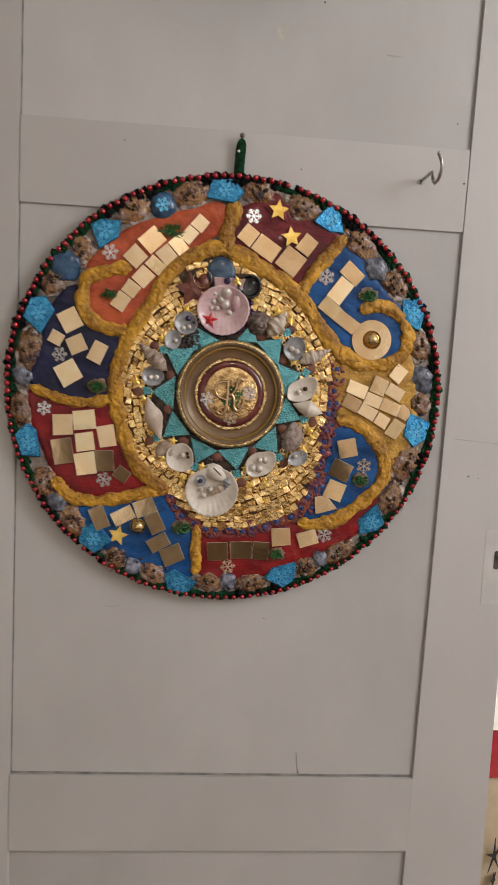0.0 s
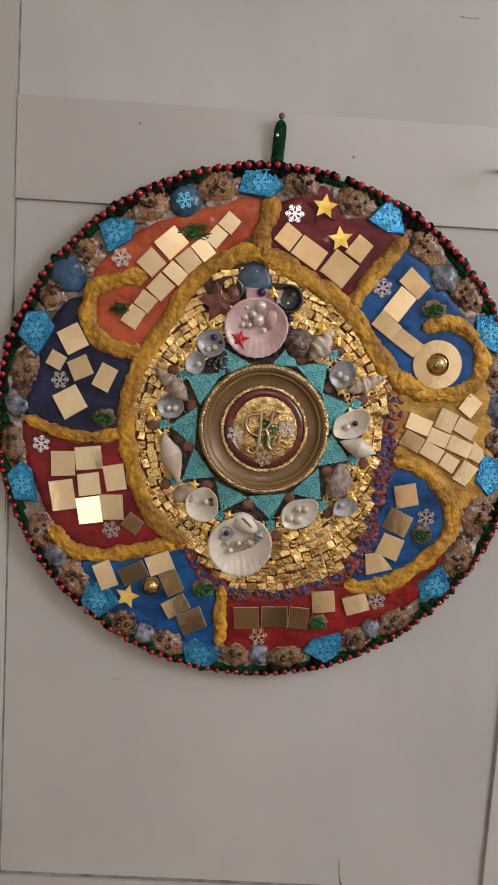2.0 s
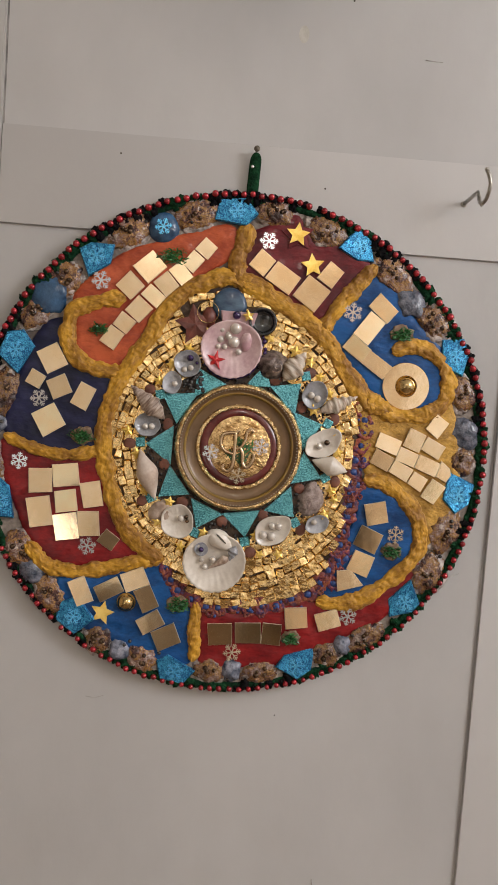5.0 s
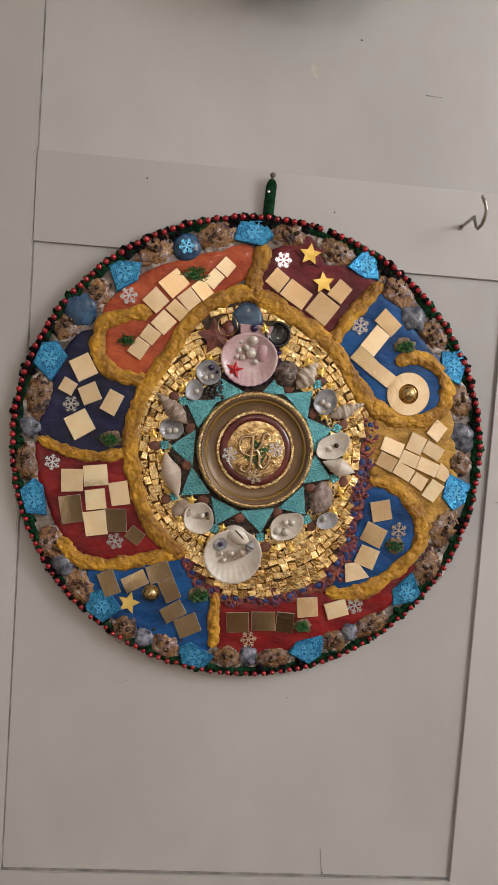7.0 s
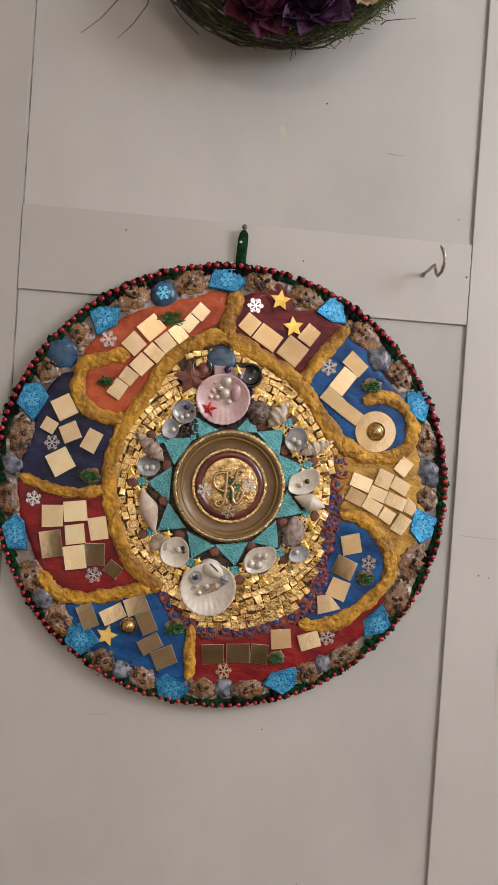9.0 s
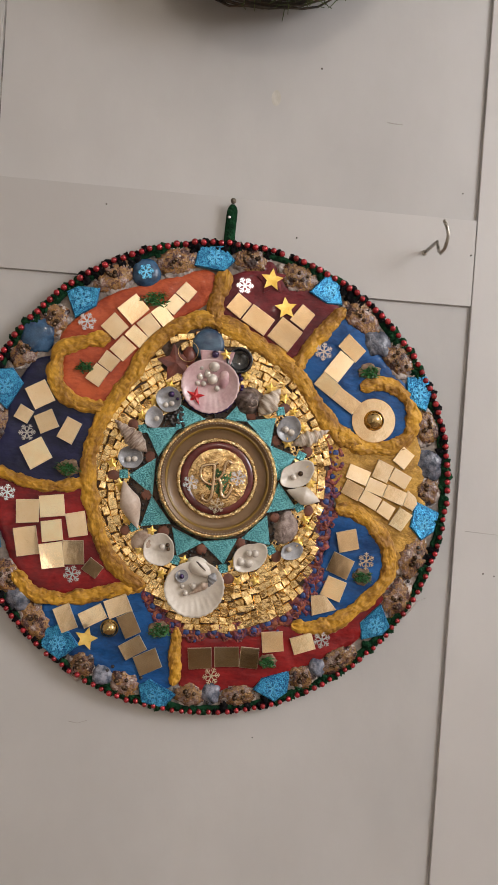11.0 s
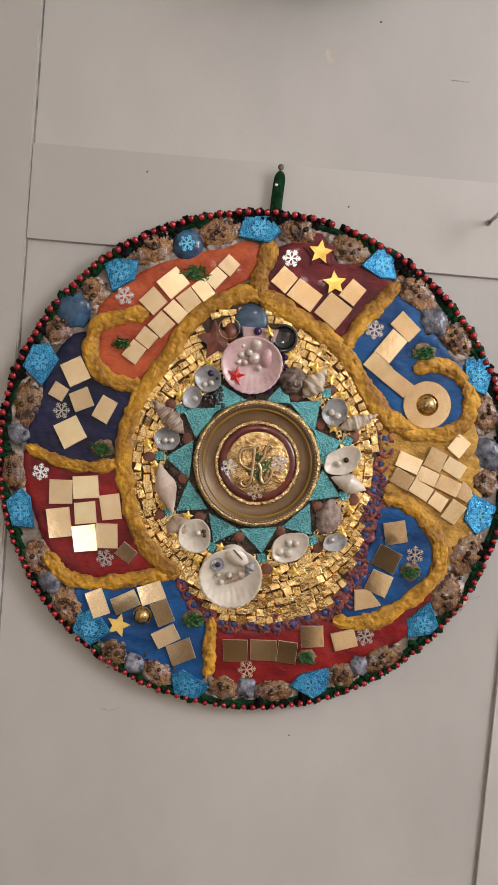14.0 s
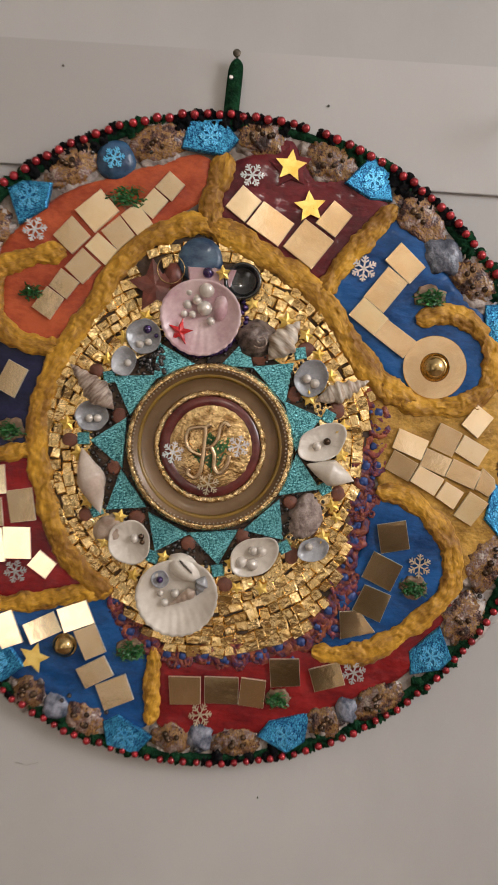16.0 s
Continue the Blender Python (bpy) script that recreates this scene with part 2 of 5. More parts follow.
BOWL = shade("brown_resin", (0.14, 0.08, 0.036), (0.21, 0.125, 0.06), 0.05, 0.36, 0.1, coat=0.15, bump=0.0002, bsize=0.02, stretch=(1, 1, 1))
WINE = shade("wine_resin", (0.08, 0.012, 0.012), (0.15, 0.028, 0.022), 0.02, 0.25, coat=0.5)
GOLDLEAF = shade("gold_leaf", (0.34, 0.19, 0.065), (0.90, 0.65, 0.32), 0.008, 0.22, 0.97, bump=0.0013, bsize=0.0032, coat=0.4, bdetail=3)
STEEL = shade("tarnished_steel", (0.32, 0.31, 0.28), (0.55, 0.53, 0.49), 0.006, 0.28, 1.0, bump=0.0002, bsize=0.003)
LETTER = shade("letter_metal", (0.52, 0.37, 0.21), (0.72, 0.55, 0.36), 0.006, 0.22, 0.8)
TWIG = shade("dry_twig", (0.028, 0.021, 0.016), (0.105, 0.08, 0.058), 0.02, 0.85, bump=0.001, bsize=0.004)
PURPLE = shade("purple_dried_petal", (0.03, 0.008, 0.035), (0.10, 0.03, 0.11), 0.012, 0.7, bump=0.001, bsize=0.004)
MAGENTA = shade("magenta_dried_petal", (0.045, 0.004, 0.022), (0.14, 0.014, 0.055), 0.014, 0.65, bump=0.001, bsize=0.004)
HUSK = shade("cream_dried_husk", (0.36, 0.26, 0.14), (0.62, 0.50, 0.33), 0.012, 0.7, bump=0.001, bsize=0.004)
LEAFMOSS = shade("green_moss", (0.035, 0.05, 0.014), (0.12, 0.15, 0.045), 0.012, 0.85)
CLOTHRED = shade("red_cloth", (0.5, 0.03, 0.045), (0.62, 0.06, 0.07), 0.05, 0.85)
CLOTHCREAM = shade("cream_cloth", (0.62, 0.5, 0.34), (0.72, 0.6, 0.42), 0.05, 0.85)
CLOTHBLACK = shade("black_print", (0.02, 0.02, 0.02), (0.05, 0.05, 0.05), 0.02, 0.85)


# ---- mesh helpers ----
def mesh(name, verts, faces, material, smooth=False):
    me = bpy.data.meshes.new(name)
    me.from_pydata([tuple(v) for v in verts], [], faces)
    me.update()
    if smooth:
        me.polygons.foreach_set("use_smooth", [True] * len(me.polygons))
    me.materials.append(material)
    return me


def from_bm(name, bm, material, smooth=False):
    me = bpy.data.meshes.new(name)
    bmesh.ops.recalc_face_normals(bm, faces=bm.faces)
    bm.to_mesh(me)
    bm.free()
    if smooth:
        me.polygons.foreach_set("use_smooth", [True] * len(me.polygons))
    me.materials.append(material)
    return me


def piece(name, me, parent=None, m=None, label=""):
    """One mesh object under a thing or a part; m is given in the thing's own space."""
    ob = new(name, me)
    if parent is not None:
        ob.parent = parent
        if parent.type == "MESH":
            ob.matrix_parent_inverse = parent.matrix_basis.inverted()
    if m is not None:
        ob.matrix_basis = m
    return tagged(ob, label)


def on(u, v, h, ang=0.0, tx=0.0, ty=0.0, sx=1.0, sy=None, sz=None):
    """A pose on the face of the disc: millimetres across, up and proud of the door; local z points away from the door."""
    s = Matrix.Diagonal((sx, sy or sx, sz or sx, 1))
    return Matrix.Translation((u / 1000, -h / 1000, v / 1000)) @ pose(0, 0, 0, 90, 0, 0) @ pose(0, 0, 0, 0, 0, ang) @ pose(0, 0, 0, tx, ty, 0) @ s


def smooth_path(pts, step=1.5, closed=False):
    """Catmull-Rom through a few corners, evenly stepped."""
    p = [np.array(q, float) for q in pts]
    p = [p[-1]] + p + [p[0], p[1]] if closed else [2 * p[0] - p[1]] + p + [2 * p[-1] - p[-2]]
    out = []
    for a, b, c, d in zip(p, p[1:], p[2:], p[3:]):
        k = max(2, int(np.linalg.norm(c - b) / step))
        for i in range(k):
            t = i / k
            out.append(0.5 * (2 * b + (c - a) * t + (2 * a - 5 * b + 4 * c - d) * t * t + (3 * b - a - 3 * c + d) * t ** 3))
    if not closed:
        out.append(p[-2])
    return np.array(out)


def wob(x, y, z=0.0):
    return noise.noise(Vector((x, y, z)))


def slab(name, outline, h0, h1, material, rag=0.0, relief=0.0):
    """A flat clay field with a soft edge; outline in millimetres across and up."""
    bm = bmesh.new()
    vs = []
    for i, q in enumerate(outline):
        r = rag * wob(q[0] * 0.15, q[1] * 0.15, 3.1)
        vs.append(bm.verts.new(((q[0] + r) / 1000, -h0 / 1000, (q[1] + r) / 1000)))
    es = [bm.edges.new((vs[i - 1], vs[i])) for i in range(len(vs))]
    bmesh.ops.triangle_fill(bm, edges=es, use_beauty=True)
    if relief:
        for axis in (0, 2):
            lo, hi = min(v.co[axis] for v in bm.verts), max(v.co[axis] for v in bm.verts)
            for i in range(1, int((hi - lo) / 0.0035)):
                at, n = Vector((0, 0, 0)), Vector((0, 0, 0))
                at[axis], n[axis] = lo + i * 0.0035, 1
                bmesh.ops.bisect_plane(bm, geom=bm.verts[:] + bm.edges[:] + bm.faces[:], plane_co=at, plane_no=n)
    rim_verts = {v for v in bm.verts if v.is_boundary}
    fs = list(bm.faces)
    ring = [v.co.copy() for v in rim_verts]
    ext = bmesh.ops.extrude_face_region(bm, geom=fs)
    top = [v for v in ext["geom"] if isinstance(v, bmesh.types.BMVert)]
    for v in top:
        x, z = v.co.x, v.co.z
        h = h1 + 0.5 * wob(x * 60, z * 60)
        if relief:
            d = min((x - q.x) ** 2 + (z - q.z) ** 2 for q in ring) ** 0.5 * 1000
            soft = 1 - max(0.0, 1 - d / 5.0) ** 2
            h = h0 + (h1 - h0) * (0.45 + 0.55 * soft) + relief * soft * (0.9 * wob(x * 45 + z * 20, z * 70, 1.7) + 0.5 * wob(x * 130, z * 130, 4.2) - 0.5 * abs(wob(x * 38, z * 55, 9.1)))
        v.co.y = -h / 1000
    return from_bm(name, bm, material, bool(relief))


def rope(name, pts, width, height, h0, material, seed, fray=1.0):
    """A lumpy felted cord lying on the disc, half round."""
    path = smooth_path(pts, 1.1)
    n = len(path)
    tan = np.gradient(path, axis=0)
    tan /= np.linalg.norm(tan, axis=1)[:, None] + 1e-9
    side = np.stack([-tan[:, 1], tan[:, 0]], 1)
    verts, faces, k = [], [], 19
    for i in range(n):
        end = min(1.0, (i + 0.6) / 7, (n - i - 0.4) / 7)
        w = width * (0.9 + 0.34 * wob(i * 0.08, seed) + 0.12 * wob(i * 0.31, seed)) * math.sqrt(end)
        for j in range(k):
            a = math.pi * j / (k - 1)
            c = path[i] + side[i] * w * math.cos(a)
            lump = 1.3 * wob(c[0] * 0.16, c[1] * 0.16, seed) + 0.8 * wob(c[0] * 0.42, c[1] * 0.42, seed + a) + 0.4 * wob(i * 0.12 + 0.5 * j, j * 1.1, seed) + 0.5 * wob(i * 0.4, j * 1.9, seed + 3) + 0.45 * wob(c[0] * 0.8, c[1] * 0.8, seed + 7)
            h = h0 + height * math.sin(a) ** 0.55 * (0.7 + 0.3 * end) + 1.25 * fray * lump * math.sin(a) ** 0.7
            e = 1.5 * wob(i * 0.22, j * 0.8, seed + 5) + 1.2 * wob(i * 0.06, seed, 2.0)
            c = c + side[i] * e
            verts.append((c[0] / 1000, -h / 1000, c[1] / 1000))
    for i in range(n - 1):
        for j in range(k - 1):
            a = i * k + j
            faces.append((a, a + 1, a + k + 1, a + k))
    me = mesh(name, verts, faces, material, True)
    uv = me.uv_layers.new(name="along")
    for lo in me.loops:
        i, j = divmod(lo.vertex_index, k)
        uv.data[lo.index].uv = (i * 0.0011, j / (k - 1) * width * 0.0022 + 0.0004 * math.sin(i * 0.09))
    return me


def radial(name, f, rings, n, material, smooth=True):
    """A round form from its middle out: f(ring, angle) gives x, y, z in millimetres."""
    verts = [tuple(q / 1000 for q in f(rings[0], 0.0))]
    faces = []
    for r in rings[1:]:
        for j in range(n):
            verts.append(tuple(q / 1000 for q in f(r, 2 * math.pi * j / n)))
    for j in range(n):
        faces.append((0, 1 + j, 1 + (j + 1) % n))
    for i in range(len(rings) - 2):
        for j in range(n):
            a, b = 1 + i * n + j, 1 + i * n + (j + 1) % n
            faces.append((a, a + n, b + n, b))
    return mesh(name, verts, faces, material, smooth)


def lathe(name, profile, n, material, smooth=True):
    """Rings of (radius, height) in millimetres; the first may lie on the axis."""
    return radial(name, lambda i, a: (profile[i][0] * math.cos(a), profile[i][0] * math.sin(a), profile[i][1]), list(range(len(profile))), n, material, smooth)


def ring_mesh(name, profile, n, material, crumple=0.0, smooth=True, grain=0.9, seed=2.0):
    """A closed ring from a loop of (radius, height)."""
    k, verts, faces = len(profile), [], []
    for j in range(n):
        a = 2 * math.pi * j / n
        for i, (r, h) in enumerate(profile):
            d = crumple * wob(seed + 40 * math.cos(a) * grain / 12.6 * n / 20, 40 * math.sin(a) * grain / 12.6 * n / 20, i * 0.9)
            verts.append(((r + d) / 1000 * math.cos(a), (r + d) / 1000 * math.sin(a), (h + d) / 1000))
    for j in range(n):
        for i in range(k):
            a, b = j * k + i, j * k + (i + 1) % k
            c, d = ((j + 1) % n) * k + i, ((j + 1) % n) * k + (i + 1) % k
            faces.append((a, c, d, b))
    return mesh(name, verts, faces, material, smooth)


def ball(name, radius, material, sub=2, squash=1.0):
    bm = bmesh.new()
    bmesh.ops.create_icosphere(bm, subdivisions=sub, radius=radius / 1000)
    for v in bm.verts:
        v.co.z *= squash
    return from_bm(name, bm, material, True)


def lump(name, a, b, c, material, seed, rough=0.18, crag=0.45, sub=3):
    """An uneven pebble, half sunk: a, b across, c high."""
    bm = bmesh.new()
    bmesh.ops.create_icosphere(bm, subdivisions=sub, radius=1.0)
    for v in bm.verts:
        d = v.co.copy()
        k = 1 + rough * wob(d.x * 1.4 + seed, d.y * 1.4, d.z * 1.4) + crag * rough * wob(d.x * 4 + seed, d.y * 4, d.z * 4) + 0.7 * crag * rough * wob(d.x * 9 + seed, d.y * 9, d.z * 9)
        v.co = Vector((d.x * a * k, d.y * b * k, max(-0.3, d.z) * c * k)) / 1000
    return from_bm(name, bm, material, True)


def plate(name, corners, thick, material, bevel=0.25, edge=None):
    """A flat piece with the given corners in millimetres and a small chamfer."""
    n = len(corners)
    cx, cy = sum(c[0] for c in corners) / n, sum(c[1] for c in corners) / n
    v = []
    for k, h in ((1, 0.0), (1, thick - bevel), (0, thick)):
        for x, y in corners:
            d = math.hypot(x - cx, y - cy) or 1
            s = 1 if k else 1 - bevel / d
            v.append(((cx + (x - cx) * s) / 1000, (cy + (y - cy) * s) / 1000, h / 1000))
    f = [tuple(range(2 * n, 3 * n)), tuple(range(n - 1, -1, -1))]
    for i in range(n):
        j = (i + 1) % n
        f += [(i, j, n + j, n + i), (n + i, n + j, 2 * n + j, 2 * n + i)]
    me = mesh(name, v, f, material)
    if edge:
        me.materials.append(edge)
        for p in me.polygons[2:]:
            p.material_index = 1
    return me


def star_mesh(name, r, inner, thick, material, points=5, ridge=0.0, turn=90):
    """A star with a raised spine."""
    v = [(0, 0, (thick + ridge) / 1000)]
    for h in (thick, 0.0):
        for i in range(points * 2):
            a = radians(turn) + math.pi * i / points
            q = r if i % 2 == 0 else inner
            v.append((q * math.cos(a) / 1000, q * math.sin(a) / 1000, h / 1000))
    n = points * 2
    f = [(0, 1 + i, 1 + (i + 1) % n) for i in range(n)]
    f += [(1 + i, 1 + n + i, 1 + n + (i + 1) % n, 1 + (i + 1) % n) for i in range(n)]
    f.append(tuple(range(2 * n, n, -1)))
    return mesh(name, v, f, material)


def flake_mesh(name, r, thick, material, w=0.9):
    """A six-armed snowflake cut from foil, with two pairs of twigs to an arm."""
    bm = bmesh.new()

    def bar(x0, y0, x1, y1, wd):
        d = Vector((x1 - x0, y1 - y0))
        s = Vector((-d.y, d.x)).normalized() * wd / 2
        lo = [bm.verts.new(((x + sx) / 1000, (y + sy) / 1000, 0)) for x, y, sx, sy in ((x0, y0, s.x, s.y), (x0, y0, -s.x, -s.y), (x1, y1, -s.x, -s.y), (x1, y1, s.x, s.y))]
        hi = [bm.verts.new((q.co.x, q.co.y, thick / 1000)) for q in lo]
        bm.faces.new(hi)
        for i in range(4):
            bm.faces.new((lo[i], lo[(i + 1) % 4], hi[(i + 1) % 4], hi[i]))

    for i in range(6):
        a = math.pi * i / 3
        ca, sa = math.cos(a), math.sin(a)
        bar(0, 0, r * ca, r * sa, w)
        for q, ln in ((0.45, 0.38), (0.72, 0.28)):
            for s in (1, -1):
                b = a + s * math.pi / 3.4
                bar(q * r * ca, q * r * sa, q * r * ca + ln * r * math.cos(b), q * r * sa + ln * r * math.sin(b), w * 0.8)
    return from_bm(name, bm, material)


def tube(name, pts, radius, material, k=8, taper=1.0):
    """A round wire through points given in metres."""
    p = [Vector(q) for q in pts]
    verts, faces = [], []
    up = Vector((0.13, 0.97, 0.2)).normalized()
    for i, q in enumerate(p):
        d = (p[min(i + 1, len(p) - 1)] - p[max(i - 1, 0)]).normalized()
        s = d.cross(up).normalized()
        t = s.cross(d)
        r = radius * (1 + (taper - 1) * i / (len(p) - 1))
        for j in range(k):
            a = 2 * math.pi * j / k
            verts.append(q + s * r * math.cos(a) + t * r * math.sin(a))
    for i in range(len(p) - 1):
        for j in range(k):
            a, b = i * k + j, i * k + (j + 1) % k
            faces.append((a, b, b + k, a + k))
    faces += [tuple(range(k - 1, -1, -1)), tuple(range((len(p) - 1) * k, len(p) * k))]
    return mesh(name, verts, faces, material, True)


def block(name, x0, x1, y0, y1, z0, z1, material, bevel=0.0, skew=None):
    bm = bmesh.new()
    bmesh.ops.create_cube(bm, size=1)
    for v in bm.verts:
        v.co = Vector(((x0 + x1) / 2 + v.co.x * (x1 - x0), (y0 + y1) / 2 + v.co.y * (y1 - y0), (z0 + z1) / 2 + v.co.z * (z1 - z0)))
    if skew:
        for v in bm.verts:
            v.co.x = skew(v.co.x, v.co.z)
    if bevel:
        bmesh.ops.bevel(bm, geom=bm.edges[:], offset=bevel, segments=2, affect="EDGES")
    return from_bm(name, bm, material)

# ---- the setting ----
FACE = 0.75          # front of the stiles


def left_edge(z):
    return -0.2255 - 0.0095 * (z - 0.8) / 0.9


def right_edge(z):
    return 0.2545 + 0.0145 * (z - 0.8) / 0.9


door = tagged(new("door_1"), "grey-white painted panelled door standing ajar", "door", kind="structure")


def edged(x, z):
    return left_edge(z) if x < -0.1 else right_edge(z)


for z0, z1 in ((0.0, 0.11), (0.711, 0.8045), (1.458, 1.5495), (1.965, 2.07)):
    gap = 0.0006 if z0 > 1 else -0.0004
    piece("rail", block("rail", -0.2, 0.2, FACE + (0.0004 if z0 > 1 else 0.0001), FACE + 0.03, z0, z1, DOOR, 0.0004 if z0 > 1 else 0.0, lambda x, z: edged(x, z) + (gap if x < 0 else -gap)), door)
for z0, z1 in ((0.11, 0.711), (0.8045, 1.458), (1.5495, 1.965)):
    piece("panel", block("panel", -0.2, 0.2, FACE + 0.0040, FACE + 0.022, z0 - 0.006, z1 + 0.006, PANEL, 0, lambda x, z: edged(x, z) + (-0.006 if x < 0 else 0.006)), door)
piece("stile", block("stile", -0.2, 0.2, FACE, FACE + 0.03, 0.0, 2.07, DOOR, 0.0015, lambda x, z: left_edge(z) if x > 0 else -0.344), door)
piece("stile", block("stile", -0.2, 0.2, FACE, FACE + 0.03, 0.0, 2.07, DOOR, 0.0005, lambda x, z: right_edge(z) if x < 0 else 0.351), door)
# Paler block round the keyhole; its outline is invented.
lock = piece("lock_plate", block("lock_plate", 0.321, 0.3495, FACE - 0.0004, FACE + 0.004, 1.025, 1.115, shade("pale_patch_paint", (0.54, 0.525, 0.51), (0.61, 0.595, 0.58), 0.02, 0.4), 0.0003), door, None, "slightly raised paler patch round the keyhole")
piece("keyhole", block("keyhole", 0.3335, 0.3395, FACE - 0.0013, FACE, 1.068, 1.090, HOLEDARK, 0.001), lock, None, "dark keyhole")
# Grey for strips that paint the shade beside stile and rail.
EDGE = shade("joint_shade", (0.34, 0.33, 0.32), (0.44, 0.43, 0.42), 0.03, 0.8)
SEAM = shade("dirty_joint", (0.15, 0.14, 0.13), (0.34, 0.32, 0.30), 0.02, 0.9)
# Lower strip is a dirty joint; the upper one is painted shade.
for z in (0.805, 1.5497):
    piece("joint_seam", block("joint_seam", -0.2, 0.2, FACE + 0.0032, FACE + 0.0044, z, z + (0.0026 if z < 1 else 0.0007), SEAM if z < 1 else EDGE, 0, lambda x, zz: edged(x, zz) + (0.001 if x < 0 else -0.001)), door)
for z0, z1 in ((0.8, 1.458), (1.55, 1.965)):
    # Painted strip for the shade that the right stile casts on the panel.
    piece("joint_seam", block("joint_seam", -0.2, 0.2, FACE + 0.0036, FACE + 0.0043, z0, z1, EDGE, 0, lambda x, z: right_edge(z) + (-0.0022 if x < 0 else 0.0004)), door)
    piece("joint_seam", block("joint_seam", -0.2, 0.2, FACE + 0.0033, FACE + 0.0044, z0, z1, SEAM, 0, lambda x, z: left_edge(z) + (0.0002 if x < 0 else 0.0016)), door)
# Dark raised dots for nail holes and two small dents.
for x, z, y, r in ((-0.121, 1.531, 0.0, 0.0008), (0.075, 1.514, 0.0, 0.0008), (0.091, 1.695, 0.0040, 0.0009), (0.25, 1.578, 0.0040, 0.0007), (0.2615, 1.512, 0.0, 0.0009), (0.294, 1.178, 0.0, 0.0009), (0.306, 1.176, 0.0, 0.0006), (0.062, 0.9985, 0.0040, 0.0006), (0.1139, 0.8095, 0.0040, 0.0009)):
    piece("nail_hole", lathe("nail_hole", [(0, 0.1), (r * 700, 0.25), (r * 1000, 0.3), (r * 1150, -0.2)], 10, HOLEDARK), door, Matrix.Translation((x, FACE + y - 0.0003, z)) @ pose(0, 0, 0, 90, 0, 0))
for pts, r in ((((0.164, 1.6455), (0.173, 1.645), (0.181, 1.6448)), 0.0004), (((0.1105, 0.835), (0.1115, 0.822), (0.1138, 0.808)), 0.0006), (((-0.124, 1.009), (-0.115, 1.0075), (-0.106, 1.0105)), 0.00025),
               (((0.203, 1.1405), (0.213, 1.1425), (0.224, 1.1445), (0.236, 1.1495)), 0.0004)):
    piece("scratch", tube("scratch", [(x, FACE + 0.0039, z) for x, z in pts], r, STAIN, 6), door)
piece("scratch", tube("scratch", [(0.272, FACE, 1.2215), (0.305, FACE, 1.2195), (0.346, FACE, 1.217)], 0.00025, STAIN, 6), door)
piece("smudge", lathe("smudge", [(0, 0.1), (3, 0.12), (5, 0.06)], 14, shade("faint_smudge", (0.42, 0.4, 0.34), (0.54, 0.52, 0.47), 0.01, 0.5)), door, Matrix.Translation((0.045, FACE + 0.0039, 1.659)) @ pose(0, 0, 0, 90, 0, 0) @ Matrix.Diagonal((1, 1.7, 1, 1)))


def structure(name, b, material, label, category):
    return tagged(piece(name, block(name, *b, material)), label, category, kind="structure")


structure("floor", (-1.6, 3.1, -3.1, 3.2, -0.05, 0.0), FLOORWOOD, "dark brown boarded floor", "floor")
structure("ceiling", (-1.6, 3.1, -3.1, 3.2, 2.45, 2.5), CEILING, "plain off-white ceiling", "ceiling")
# Unseen walls and gap, toned and placed to shape the tile reflections.
structure("wall_south_left", (-1.6, -0.42, -2.3, -2.2, 0.0, 2.45), WALL, "unseen cream wall placed to mirror bright in the tiles", "wall")
structure("wall_south_right", (0.6, 0.84, -2.3, -2.2, 0.0, 2.45), TANWALL, "unseen tan wall placed to mirror as a mid tone", "wall")
structure("wall_south_end", (0.84, 3.1, -2.3, -2.2, 0.0, 2.45), WALL, "unseen cream wall placed to mirror bright beyond the tan one", "wall")
structure("wall_south_top_left", (-0.42, -0.08, -2.3, -2.2, 1.0, 2.45), WALL, "unseen cream wall above an added dark opening", "wall")
structure("wall_south_top", (-0.08, 0.6, -2.3, -2.2, 1.0, 2.45), TANWALL, "unseen tan wall above an added dark opening", "wall")
structure("wall_back", (-1.6, 3.1, -3.1, -3.0, 0.0, 2.45), TANWALL, "unseen tan wall behind the added dark opening", "wall")
# Unseen closing wall, toned tan so less light bounces back.
structure("wall_west", (-1.7, -1.6, -3.0, 3.1, 0.0, 2.45), TANWALL, "unseen side wall toned tan to cut bounced light", "wall")
# Unseen dark block added to hold back bounce on the door's left.
structure("wall_projection", (-1.595, -1.2, -2.195, -0.7, 0.0, 2.445), DARKPAINT, "unseen dark block added to cut bounced light", "wall")
structure("wall_east", (3.0, 3.1, -3.0, 3.1, 0.0, 2.45), WALL, "cream painted plaster wall", "wall")
structure("wall_far", (-1.5, 3.0, 3.1, 3.2, 0.0, 2.45), CEILING, "white wall of the next room", "wall")
structure("wall_north_left", (-1.6, -0.345, FACE, FACE + 0.1, 0.0, 2.45), WALL, "cream painted wall beside the door", "wall")
structure("wall_north_right", (1.15, 3.0, FACE, FACE + 0.1, 0.0, 2.45), WALL, "cream painted wall beyond the opening", "wall")
structure("wall_north_top", (-0.345, 1.15, FACE, FACE + 0.1, 2.075, 2.45), WALL, "cream painted wall above the door", "wall")

# a bed in the next room with a printed blanket over its side
bed = tagged(new("bed"), "low bed in the bright next room", "bed")
bed.matrix_basis = Matrix.Translation((1.05, 1.85, 0))
piece("mattress", block("mattress", -0.75, 0.75, -0.5, 0.9, 0.22, 0.56, CEILING, 0.04), bed)
piece("bed_base", block("bed_base", -0.72, 0.72, -0.46, 0.86, 0.0, 0.215, DARKPAINT, 0.01), bed)
blanket = tagged(new("blanket"), "red and cream printed blanket hanging over the bed side", "blanket")
